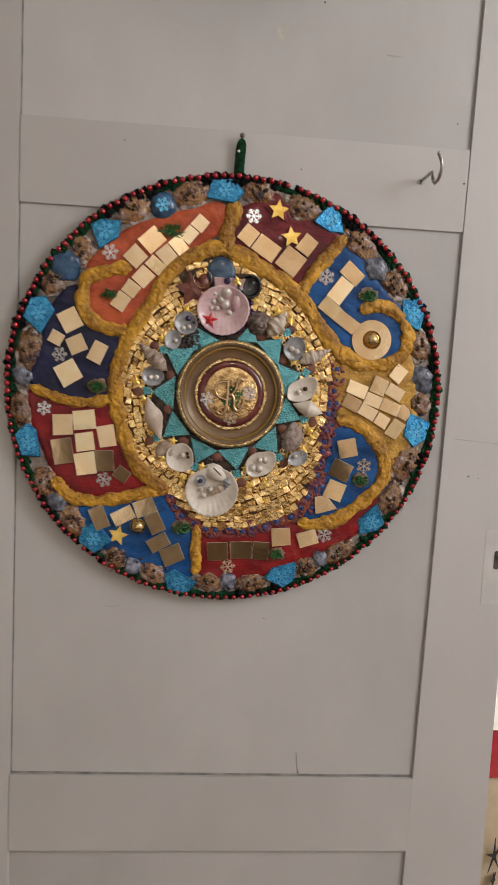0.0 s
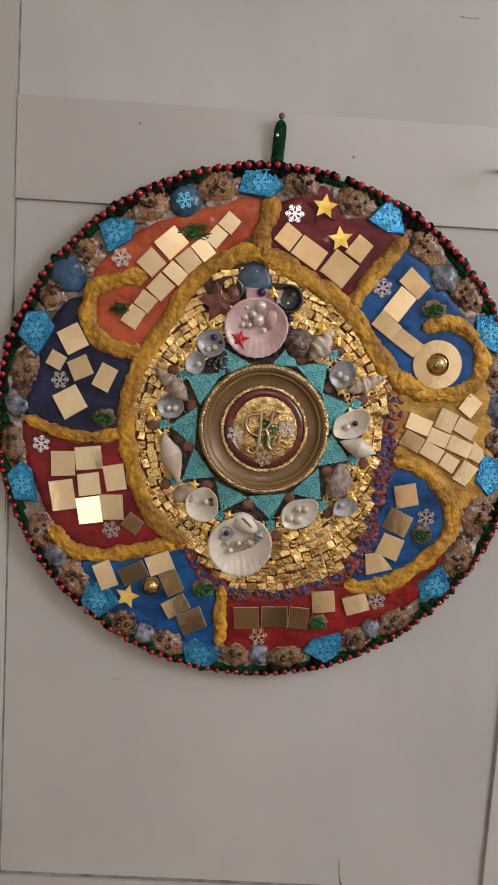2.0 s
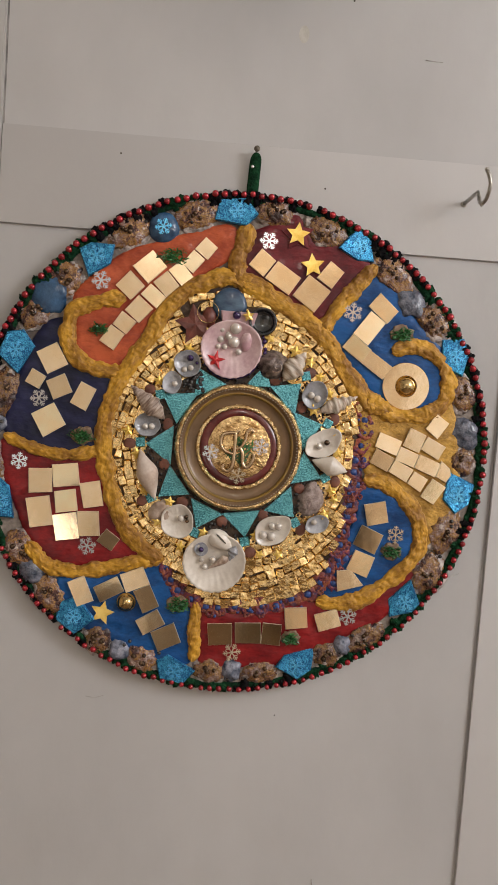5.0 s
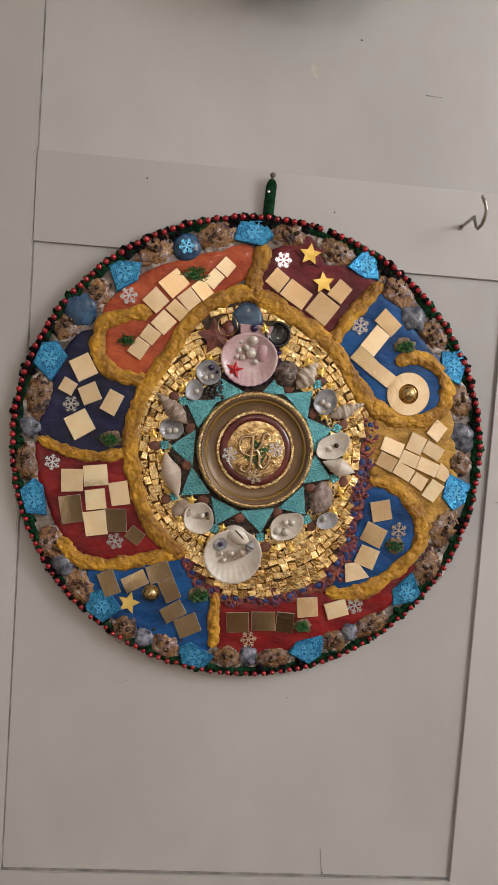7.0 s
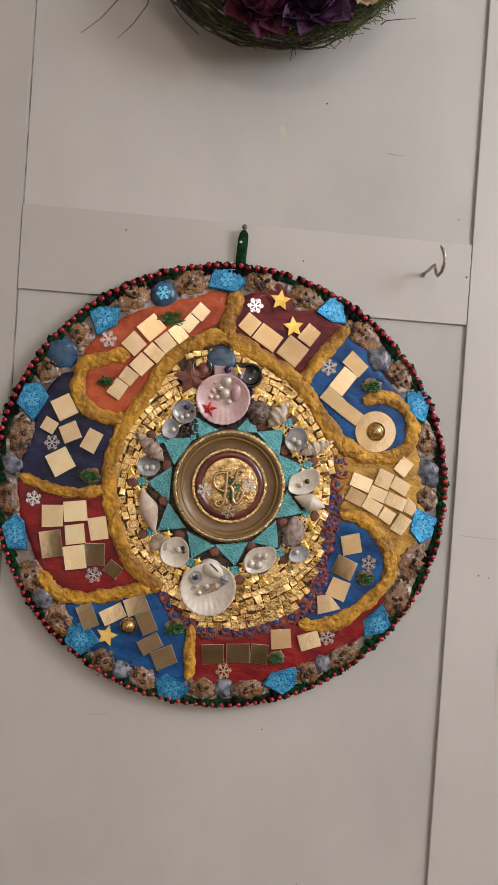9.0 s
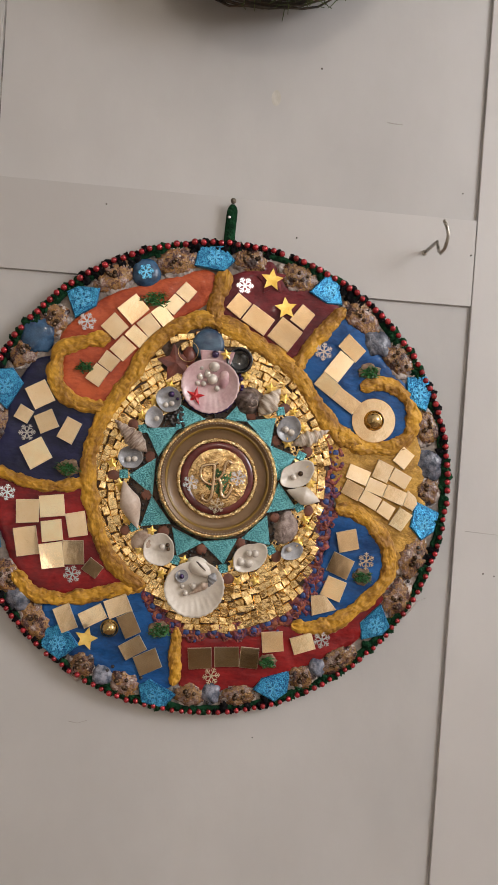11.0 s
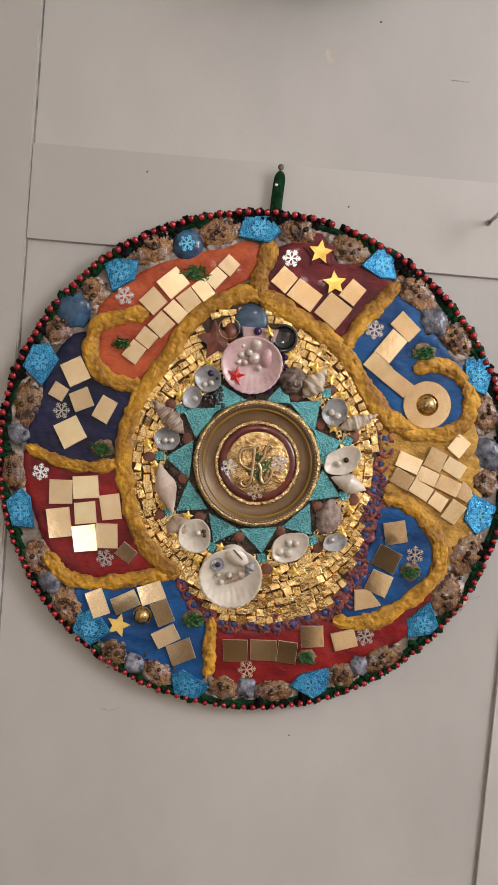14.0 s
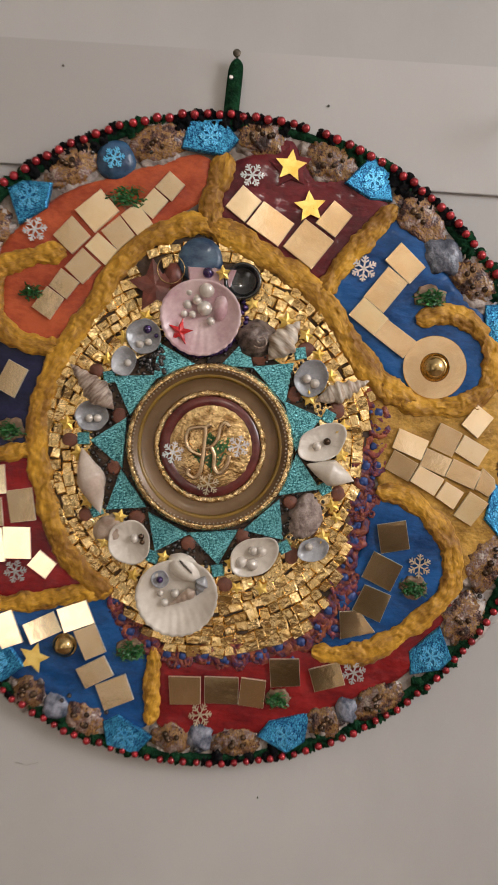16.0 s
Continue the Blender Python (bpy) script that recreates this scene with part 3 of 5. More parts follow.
blanket.matrix_basis = Matrix.Translation((1.05, 1.33, 0))


def drape(name, z0, z1, material):
    verts, faces, nx, nz = [], [], 60, 12
    for j in range(nz + 1):
        for i in range(nx + 1):
            x = -0.76 + 1.52 * i / nx
            z = z0 + (z1 - z0) * j / nz
            verts.append((x, -0.015 + 0.012 * wob(x * 9, z * 2) * (1.2 - z), z + (0.02 * wob(x * 14, 3.0) if j == 0 else 0)))
    for j in range(nz):
        for i in range(nx):
            a = j * (nx + 1) + i
            faces.append((a, a + 1, a + nx + 2, a + nx + 1))
    k = len(verts)
    verts += [(x, y + 0.006, z) for x, y, z in verts]
    faces += [tuple(k + q for q in reversed(f)) for f in faces]
    return mesh(name, verts, faces, material, True)


piece("red_band", drape("red_band", 0.505, 0.6, CLOTHRED), blanket)
piece("cream_field", drape("cream_field", 0.08, 0.5, CLOTHCREAM), blanket)
for i in range(120):
    x, z = random.uniform(-0.74, 0.74), random.uniform(0.14, 0.44)
    s = star_mesh("print", random.uniform(14, 30), random.uniform(5, 11), 1.5, CLOTHBLACK if random.random() < 0.75 else CLOTHRED, random.choice((5, 6, 7)))
    piece("print", s, blanket, Matrix.Translation((x, -0.034, z)) @ pose(0, 0, 0, 90, 0, random.uniform(0, 90)) @ Matrix.Diagonal((1, random.uniform(0.5, 1.6), 1, 1)))

# ---- the hook and the nail ----
hook = tagged(new("wall_hook"), "bent tarnished steel screw hook in the door rail", "hook")
hook.matrix_basis = Matrix.Translation((0.211, FACE, 1.5105))
piece("shank", tube("shank", [(0, 0.001, 0), (0.002, -0.010, 0.002), (0.0045, -0.020, 0.005), (0.0052, -0.024, 0.0055), (0.0053, -0.027, 0.001), (0.0055, -0.031, -0.006), (0.006, -0.035, -0.009), (0.0078, -0.041, -0.006), (0.0089, -0.045, 0.001), (0.009, -0.047, 0.0075), (0.007, -0.048, 0.014), (0.0046, -0.048, 0.0185)], 0.0019, STEEL, 10), hook)
piece("tip", ball("tip", 2.3, STEEL, 2), hook, Matrix.Translation((0.0044, -0.048, 0.0195)))
piece("collar", lathe("collar", [(0, 1.2), (2.2, 1.2), (2.9, 0.6), (3.1, 0)], 16, STEEL), hook, pose(0, 0, 0, 90, 0, 0))

nail = tagged(new("nail"), "small dark steel nail driven into the rail", "nail")
nail.matrix_basis = Matrix.Translation((0.0066, FACE, 1.5412))
piece("shank", tube("shank", [(0, 0.004, 0), (0, -0.012, 0.001)], 0.0011, STEEL, 8), nail)
piece("head", lathe("head", [(0, 1.0), (2.0, 0.8), (2.9, 0.3), (2.9, -0.4), (0.8, -0.6)], 14, shade("dull_nail", (0.1, 0.08, 0.06), (0.22, 0.19, 0.15), 0.003, 0.45, 0.8)), nail, Matrix.Translation((0, -0.0125, 0.001)) @ pose(0, 0, 0, 90, 0, 0))

# ---- plan of the disc: millimetres from its middle, across and up; tiles: middle, width, height, turn ----
TILES_ORANGE = [
    (-33.2, 188.2, 15.7, 14.9, -37.2), (-44.8, 175.0, 14.6, 16.7, -38.0), (-56.0, 163.0, 19.1, 14.9, -47.1),
    (-68.8, 152.3, 18.4, 17.0, -47.2), (-80.2, 140.3, 19.9, 14.2, -38.9), (-93.0, 126.8, 18.1, 19.5, -39.4),
    (-105.8, 113.0, 16.2, 15.9, -33.7), (-116.5, 98.3, 16.4, 18.4, -31.3), (-85.2, 167.0, 20.9, 23.8, -46.0),
    (-102.2, 148.3, 19.8, 19.8, -43.0),
]
TILES_NAVY = [
    (-171.0, 74.8, 21.7, 23.4, 28.9), (-185.2, 55.0, 15.2, 14.5, -27.4), (-163.0, 48.7, 19.0, 18.8, 26.6),
    (-140.0, 41.5, 16.6, 22.8, -25.0), (-171.2, 17.3, 24.0, 24.4, 31.4),
]
TILES_RED = [
    (-175.0, -40.3, 22.1, 22.6, 3.9), (-151.8, -34.0, 23.7, 22.1, 7.3), (-126.5, -51.0, 19.4, 23.8, 11.9),
    (-174.5, -69.5, 22.4, 28.3, 10.3), (-150.5, -58.7, 20.3, 20.7, 9.9), (-149.0, -82.5, 22.4, 25.1, 10.3),
    (-128.0, -78.7, 20.1, 23.6, 4.3), (-108.2, -93.2, 16.5, 14.3, -35.1),
]
TILES_BLUELL = [
    (-131.8, -143.5, 17.0, 25.8, 24.3), (-105.5, -140.2, 24.8, 16.1, 27.6), (-81.0, -129.5, 24.2, 18.4, 24.4),
    (-69.2, -147.7, 17.2, 22.6, 25.8), (-63.8, -170.0, 23.8, 16.3, 30.3), (-48.2, -183.5, 23.7, 19.9, 24.9),
]
TILES_DARKRED = [
    (3.5, -177.5, 23.1, 21.1, 5.0), (30.2, -175.2, 24.5, 19.6, 3.5), (53.2, -175.2, 18.5, 20.6, -1.5),
    (75.8, -158.2, 21.6, 20.7, 6.6), (106.5, -159.0, 23.1, 17.1, 17.7),
]
TILES_BLUELR = [
    (146.2, -52.3, 21.0, 21.2, 12.4), (140.5, -78.0, 23.8, 21.2, -22.2), (135.0, -101.7, 21.4, 21.1, -20.6),
]
TILES_OCHRE = [
    (153.0, 15.8, 23.2, 15.3, -18.8), (148.0, -0.5, 19.7, 15.2, -24.0), (178.5, 20.5, 17.1, 19.0, -20.6),
    (172.2, 4.0, 19.8, 13.8, -20.7), (167.2, -9.7, 20.8, 14.1, -27.2), (184.0, -18.7, 15.9, 14.3, -28.2),
    (197.0, 14.0, 20.1, 14.3, -26.6), (193.0, -3.2, 22.3, 14.1, -19.7), (199.8, -27.5, 15.7, 21.1, -30.7),
    (199.5, 35.5, 15.8, 18.6, -34.7),
]
TILES_BLUEUR = [
    (139.0, 144.5, 24.8, 17.0, -40.1), (126.5, 124.8, 18.3, 28.0, -35.0), (116.0, 105.3, 23.9, 16.7, -37.3),
    (136.2, 90.5, 26.2, 15.3, -34.9),
]
TILES_MAROON = [
    (20.5, 179.2, 17.5, 19.7, -36.9), (40.8, 166.0, 27.9, 20.4, -32.6), (69.0, 153.5, 26.6, 25.2, -34.3),
    (86.2, 172.5, 17.6, 20.5, -34.6),
]
F_ORANGE = [
    (-155, 137), (-136, 159), (-108, 181), (-74, 194), (-42, 206), (-15, 213), (-4, 205), (-7, 184),
    (-36, 162), (-65, 142), (-83, 113), (-97, 75), (-126, 70), (-150, 83), (-153, 117),
]
F_MAROON = [
    (9, 208), (31, 218), (50, 228), (70, 203), (93, 203), (123, 187), (116, 172), (93, 145),
    (76, 128), (52, 138), (20, 156), (0, 170), (2, 190),
]
F_BLUEUR = [
    (131, 178), (153, 167), (162, 153), (176, 133), (196, 115), (206, 95), (208, 69), (194, 53),
    (163, 43), (136, 59), (113, 82), (96, 107), (84, 121), (98, 140),
]
F_BLUELR = [
    (137, -19), (156, -27), (176, -42), (187, -62), (187, -83), (176, -100), (147, -128), (116, -139),
    (95, -134), (104, -115), (117, -83), (126, -56), (128, -30),
]
F_DARKRED = [
    (-15, -154), (18, -157), (59, -149), (85, -140), (95, -142), (127, -142), (157, -124), (186, -98),
    (198, -97), (195, -114), (174, -142), (150, -164), (109, -185), (69, -204), (28, -211), (-14, -210),
]
F_BLUELL = [
    (-155, -132), (-112, -124), (-62, -110), (-53, -115), (-42, -140), (-28, -152), (-22, -204), (-40, -210),
    (-61, -207), (-92, -195), (-127, -179), (-148, -155),
]
F_RED = [
    (-213, -3), (-185, -14), (-145, -15), (-116, -14), (-108, -47), (-96, -76), (-68, -104), (-113, -118),
    (-153, -121), (-182, -100), (-200, -63), (-214, -29),
]
F_NAVY = [
    (-174, 112), (-158, 112), (-151, 87), (-134, 68), (-103, 62), (-110, 42), (-119, 19), (-120, -9),
    (-160, -16), (-191, -8), (-214, 6), (-206, 38), (-198, 74), (-186, 100),
]
F_OCHRE = [
    (126, 58), (153, 47), (184, 44), (209, 64), (221, 34), (226, -2), (224, -39), (212, -66),
    (196, -85), (185, -57), (165, -32), (137, -19), (124, 11),
]
MOSAIC = [
    (-20, 150), (-47, 137), (-64, 117), (-79, 91), (-97, 66), (-107, 45), (-111, 20), (-109, -11),
    (-104, -36), (-97, -61), (-84, -83), (-63, -103), (-43, -125), (-27, -139), (-8, -147), (18, -147),
    (43, -143), (69, -135), (89, -122), (100, -105), (109, -83), (112, -57), (112, -31), (113, -10),
    (118, 11), (124, 32), (122, 50), (114, 68), (100, 84), (84, 103), (64, 121), (44, 134),
    (27, 143), (6, 151),
]
R_INNERL = [
    (16, 155), (1, 161), (-16, 163), (-38, 154), (-57, 141), (-72, 120), (-83, 99), (-95, 80), (-104, 65),
    (-113, 43), (-119, 16), (-118, -9), (-111, -37), (-103, -62), (-91, -84), (-70, -103), (-56, -110),
]
R_INNERR = [
    (1, 161), (20, 153), (45, 139), (69, 126), (86, 110), (102, 89), (117, 70), (134, 54),
    (155, 46),
]
R_ORANGENAVY = [
    (-106, 137), (-127, 132), (-152, 123), (-158, 107), (-156, 87), (-143, 73), (-123, 67), (-106, 66),
]
R_NAVYRED = [
    (-212, 1), (-191, -8), (-165, -14), (-138, -13), (-116, -7),
]
R_REDBLUE = [
    (-186, -99), (-169, -117), (-148, -125), (-113, -121), (-83, -113), (-55, -108),
]
R_BLUERED = [
    (-22, -147), (-21, -181), (-21, -206),
]
R_ORANGEMAROON = [
    (5, 215), (1, 195), (-3, 180), (-1, 154),
]
R_MAROONBLUE = [
    (130, 185), (112, 164), (93, 139), (81, 118),
]
R_SWIRL = [
    (150, 105), (176, 111), (199, 98), (209, 74), (199, 53), (174, 43), (142, 48), (126, 60),
]
R_LOWRIGHT = [
    (132, -18), (159, -26), (180, -44), (191, -67), (186, -94), (159, -122), (127, -141), (94, -141),
]
RUST = [
    (-52.0, -116.0), (-47.0, -128.0), (-40.0, -138.0), (-27.0, -146.0), (-12.0, -152.0), (0.0, -153.0), (16.0, -151.0), (30.0, -153.0),
    (42.0, -149.0), (56.0, -148.0), (70.0, -140.0), (86.0, -135.0), (97.0, -123.0), (104.0, -110.0), (113.0, -99.0), (114.0, -85.0),
    (116.0, -72.0), (119.0, -57.0), (120.0, -46.0), (121.0, -34.0), (119.0, -24.0), (122.0, -14.0), (123.0, -2.0), (128.0, 12.0),
    (130.0, 25.0), (129.0, 37.0), (125.0, 47.0), (117.0, 57.0), (110.0, -123.0), (120.0, -98.0), (127.0, -26.0), (131.0, -1.0),
]
FLAKES = [
    (25.0, 200.0), (110.0, 139.0), (-181.0, 37.0), (-196.0, -23.0), (-128.0, -100.0), (126.0, -154.0), (167.0, -72.0), (16.0, -195.0),
    (-130.0, 151.0), (-17.0, -3.0), (30.0, 5.0),
]
TUFTS = [
    (-64.0, 178.0), (-129.0, 105.0), (-139.0, 3.0), (-39.0, -152.0), (72.0, -179.0), (159.0, 121.0), (164.0, -89.0),
]
STARS = [
    (52.0, 208.0), (68.0, 180.0), (-110.0, -163.0),
]
MINISTARS = [
    (-44.0, 93.0), (-59.0, 77.0), (-70.0, 61.0), (-96.0, 12.0), (-86.0, -9.0), (-77.0, -43.0), (-53.0, -53.0), (-19.0, -80.0),
    (-63.0, -72.0), (32.0, 108.0), (57.0, 97.0), (72.0, 88.0), (82.0, 75.0), (92.0, 60.0), (78.0, 43.0), (103.0, 24.0),
    (104.0, 4.0), (101.0, -33.0), (104.0, -41.0), (96.0, -56.0), (31.0, -80.0), (36.0, -98.0), (54.0, -97.0), (-40.0, -95.0),
    (5.0, 127.0),
]
BROWN = [
    (40.0, 70.0), (73.0, 78.0), (67.0, 45.0), (98.0, 36.0), (70.0, -33.0), (37.0, -61.0), (-2.0, -69.0), (-41.0, -53.0),
    (-79.0, -54.0), (-94.0, 0.0), (-78.0, 52.0), (-60.0, -17.0), (-59.0, 20.0), (104.0, -24.0), (74.0, -72.0), (27.0, -97.0),
    (78.0, 5.0), (-66.0, -62.0),
]
TEALSQ = [
    (-84.0, 2.0), (-68.0, 48.0), (-71.0, -50.0), (-27.0, -81.0), (21.0, -87.0), (68.0, -66.0), (94.0, -21.0), (93.0, 31.0),
    (69.0, 75.0),
]
RIM_A = [
    ('b', -7, 226, 22, 14), ('a', 30, 228, 19, 13), ('a', 80, 213, 20, 15), ('b', 112, 202, 19, 15), ('a', 146, 178, 21, 15),
    ('g', 166, 152, 15, 13), ('a', 191, 136, 20, 15), ('b', 213, 104, 20, 16), ('a', 222, 69, 17, 14), ('g', 228, 31, 14, 13),
    ('a', 227, 4, 14, 14), ('b', 225, -29, 20, 16), ('a', 214, -66, 20, 16), ('a', 202, -109, 20, 15),
]
RIM_B = [
    ('b', 181, -137, 21, 14), ('a', 143, -175, 20, 13), ('g', 123, -183, 9, 10), ('a', 108, -193, 14, 12), ('b', 79, -205, 22, 14),
    ('a', 44, -213, 17, 11), ('g', 17, -213, 9, 10), ('a', -4, -215, 14, 12), ('b', -38, -216, 19, 13), ('a', -71, -205, 17, 13),
    ('g', -92, -200, 10, 10), ('a', -113, -190, 13, 13), ('b', -137, -168, 19, 16), ('a', -161, -149, 19, 14),
]
RIM_C = [
    ('g', -179, -127, 12, 10), ('a', -191, -107, 16, 14), ('b', -212, -62, 21, 14), ('a', -222, -25, 19, 12), ('g', -222, 11, 10, 10),
    ('a', -215, 41, 22, 14), ('b', -205, 81, 20, 15), ('a', -190, 117, 16, 13), ('g', -178, 135, 17, 15), ('a', -163, 150, 16, 14),
    ('b', -136, 174, 20, 16), ('a', -107, 199, 20, 14), ('d', -75, 205, 15, 15), ('a', -45, 220, 21, 14),
]

# ---- the mosaic disc ----
disc = tagged(new("mosaic_disc"), "round handmade mosaic of shells, mirror tiles, beads and coloured clay", "wall art")
disc.matrix_basis = Matrix.Translation((-0.001, FACE - 0.0008, 1.258))
RU, RV = 241.5, 235.5


def rim(a, k=1.0, dr=0.0):
    return (5.5 + (RU * k + dr) * math.cos(a), 5.0 + (RV * k + dr) * math.sin(a))


board = piece("backing_board", slab("backing_board", [rim(2 * math.pi * i / 120, 1, -5) for i in range(120)], 0.0, 5.0, BOARD, 1.5), disc, None, "glue-stained pale backing board")

hanger = piece("hanging_ribbon", tube("hanging_ribbon", [(0.006, -0.004, 0.222), (0.0062, -0.005, 0.25), (0.0070, -0.007, 0.268), (0.0073, -0.0075, 0.274), (0.0075, -0.008, 0.277), (0.0076, -0.0083, 0.2795), (0.0077, -0.0085, 0.2813), (0.0077, -0.0086, 0.2822)], 0.0057, YARN, 12, 0.92), disc, None, "dark green velvet ribbon loop")
for v in hanger.data.vertices:
    v.co.y = -0.0055 + (v.co.y + 0.0055) * 0.35
    if v.co.z > 0.274:
        v.co.x = 0.0075 + (v.co.x - 0.0075) * math.sqrt(max(0.02, 1 - ((v.co.z - 0.274) / 0.0085) ** 2))
piece("ribbon_fleck", ball("ribbon_fleck", 1.6, FLAKESILVER, 2, 0.4), hanger, on(4.6, 268, 9.5))

# -- painted clay fields with their mirror tiles --
random.seed(4)
SMEAR = shade("brown_smear", (0.16, 0.095, 0.055), (0.32, 0.21, 0.13), 0.006, 0.5)


def tiles(rows_, parent, h, lean, spread):
    """Square mirror tiles bedded by hand, each a little out of true."""
    for u, v, w, hh, ang in rows_:
        j = lambda: random.uniform(-0.45, 0.45)
        c = [(-w / 2 + j(), -hh / 2 + j()), (w / 2 + j(), -hh / 2 + j()), (w / 2 + j(), hh / 2 + j()), (-w / 2 + j(), hh / 2 + j())]
        tx, ty = min(1.4, random.gauss(0, spread)) + lean, max(-2.0, min(2.0, random.gauss(0, spread)))
        m = Matrix.Translation((u / 1000, -h / 1000, v / 1000)) @ pose(0, 0, 0, 90 + tx, 0, ty) @ pose(0, 0, 0, 0, 0, ang)
        piece("mirror_tile", plate("mirror_tile", c, 1.9, MIRROR, 0.3, EDGEGLASS), parent, m)


def field(outline, colour, label, rows_=(), lean=0.0, h=7.6, spread=1.8):
    ob = piece("clay_field", slab("clay_field", smooth_path(outline, 3.0, True), 4.0, h, FIELDS[colour] if colour in FIELDS else OCHREFLAT, 0.8, 1.0), disc, None, label)
    tiles(rows_, ob, h + 0.6, lean, spread)
    return ob


f_orange = field(F_ORANGE, "orange", "burnt orange clay field with gold mirror tiles", TILES_ORANGE, spread=2.8)
f_maroon = field(F_MAROON, "maroon", "maroon clay field with gold mirror tiles", TILES_MAROON)
f_ur = field(F_BLUEUR, "blue", "blue clay field with gold mirror tiles", TILES_BLUEUR)
f_lr = field(F_BLUELR, "blue", "blue clay field with gold mirror tiles", TILES_BLUELR, -0.3)
f_low = field(F_DARKRED, "red", "dark red clay field with gold mirror tiles", TILES_DARKRED, 1.5)
f_ll = field(F_BLUELL, "blue", "blue clay field with gold mirror tiles", TILES_BLUELL, -1.5)
f_red = field(F_RED, "red", "crimson clay field with gold mirror tiles", TILES_RED, -1.6)
f_navy = field(F_NAVY, "navy", "navy clay field with gold mirror tiles", TILES_NAVY)
f_ochre = field(F_OCHRE, "ochre", "ochre felt field with gold mirror tiles", TILES_OCHRE, 0.0, 8.4, 2.6)
piece("mirror_tile", plate("mirror_tile", [(-11, 8), (-9, -12), (16, -5), (3, 10)], 1.9, MIRROR, 0.3, EDGEGLASS), f_lr, on(123, -118, 8.0, 0, -2, 1))
piece("mirror_tile", plate("mirror_tile", [(-8, -2), (2, -7), (6.5, 0), (5, 6.5), (-4, 14)], 1.9, MIRROR, 0.4, EDGEGLASS), f_ochre, on(210, -11, 8.8, 0, 2, -2))

# -- ochre cords between the fields --
random.seed(8)
for pts, w, hh, s in ((R_INNERL, 9.2, 5.4, 1.1), (R_INNERR, 10, 5.4, 2.3), (R_ORANGENAVY, 8.4, 5.0, 3.7), (R_NAVYRED, 6.5, 4.2, 4.1), (R_REDBLUE, 8.0, 4.6, 5.9),
                      (R_BLUERED, 7.0, 4.4, 6.2), (R_ORANGEMAROON, 8.5, 4.8, 7.4), (R_MAROONBLUE, 8.0, 4.6, 8.8), (R_SWIRL, 8.5, 4.6, 9.3), (R_LOWRIGHT, 9.0, 4.6, 10.6)):
    piece("ochre_cord", rope("ochre_cord", pts, w, hh, 6.0, OCHRE, s), disc, None, "lumpy ochre felted cord")

# -- brass dome in a mirror ring, brass dome, stars, flakes, tufts --
ringtile = piece("mirror_ring", ring_mesh("mirror_ring", [(10.5, 0), (22.6, 0), (22.8, 1.5), (22.4, 1.9), (10.5, 1.9)], 40, MIRROR, 0, False), f_ur, on(166, 72, 8.3, 0, 0.4, -0.8), "round gold mirror with a hole")
dome_profile = [(0, 8.6), (2.6, 8.3), (5, 7.2), (7.2, 5.2), (8.6, 2.6), (9.0, 0.8), (10.2, 0.5), (10.4, 0.0)]
piece("brass_dome", lathe("brass_dome", dome_profile, 28, BRASS), f_ur, on(166, 72, 8.6), "polished brass dome")
piece("brass_dome", lathe("brass_dome", [(r * 0.88, h * 0.9) for r, h in dome_profile], 28, BRASS), f_ll, on(-88, -152, 8.0), "polished brass dome")
bigstar = star_mesh("gold_star", 11.8, 5.6, 0.8, STARGOLD, 5, 0.15)
for (u, v), a, p in zip(STARS, (-4, 8, -12), (f_maroon, f_maroon, f_ll)):
    piece("gold_star", bigstar, p, on(u, v, 8.8 if v < 0 else 9.8, a, random.uniform(-3, 3), random.uniform(-3, 3)), "gold foil star")
dullflake = flake_mesh("snowflake", 9.0, 0.5, shade("sunken_foil", (0.42, 0.33, 0.22), (0.62, 0.52, 0.38), 0.006, 0.4, 0.5), 1.0)
silverflake = flake_mesh("snowflake", 9.0, 0.5, FLAKESILVER, 1.25)
for (u, v), p in zip(FLAKES[:9], (f_maroon, f_ur, f_navy, f_red, f_red, f_low, f_lr, f_low, f_orange)):
    dull = v < -190 or (p is f_lr)
    piece("snowflake", dullflake if dull else silverflake, p, on(u, v, 8.8, random.uniform(0, 60), random.uniform(-6, 6), random.uniform(-6, 6), random.uniform(0.9, 1.05)), "tarnished foil snowflake" if dull else "silver foil snowflake")


def tinsel(name, r, n, material):
    """A tuft of short curled strands."""
    verts, faces = [], []
    for i in range(n):
        a, q = random.uniform(0, 6.283), r * math.sqrt(random.random()) * 0.75
        x, y, d = q * math.cos(a), q * math.sin(a), random.uniform(0, 6.283)
        ln, w, z = r * random.uniform(0.35, 0.8), 0.55, random.uniform(0.4, 2.4)
        k = len(verts)
        for t in range(5):
            s = t / 4
            d2 = d + s * random.uniform(-0.6, 0.9)
            px, py = x + ln * s * math.cos(d2), y + ln * s * math.sin(d2)
            zz = z + 2.2 * math.sin(math.pi * s)
            verts += [((px - w * math.sin(d)) / 1000, (py + w * math.cos(d)) / 1000, zz / 1000), ((px + w * math.sin(d)) / 1000, (py - w * math.cos(d)) / 1000, (zz + 0.5) / 1000)]
        faces += [(k + 2 * t, k + 2 * t + 1, k + 2 * t + 3, k + 2 * t + 2) for t in range(4)]
    return mesh(name, verts, faces, material)


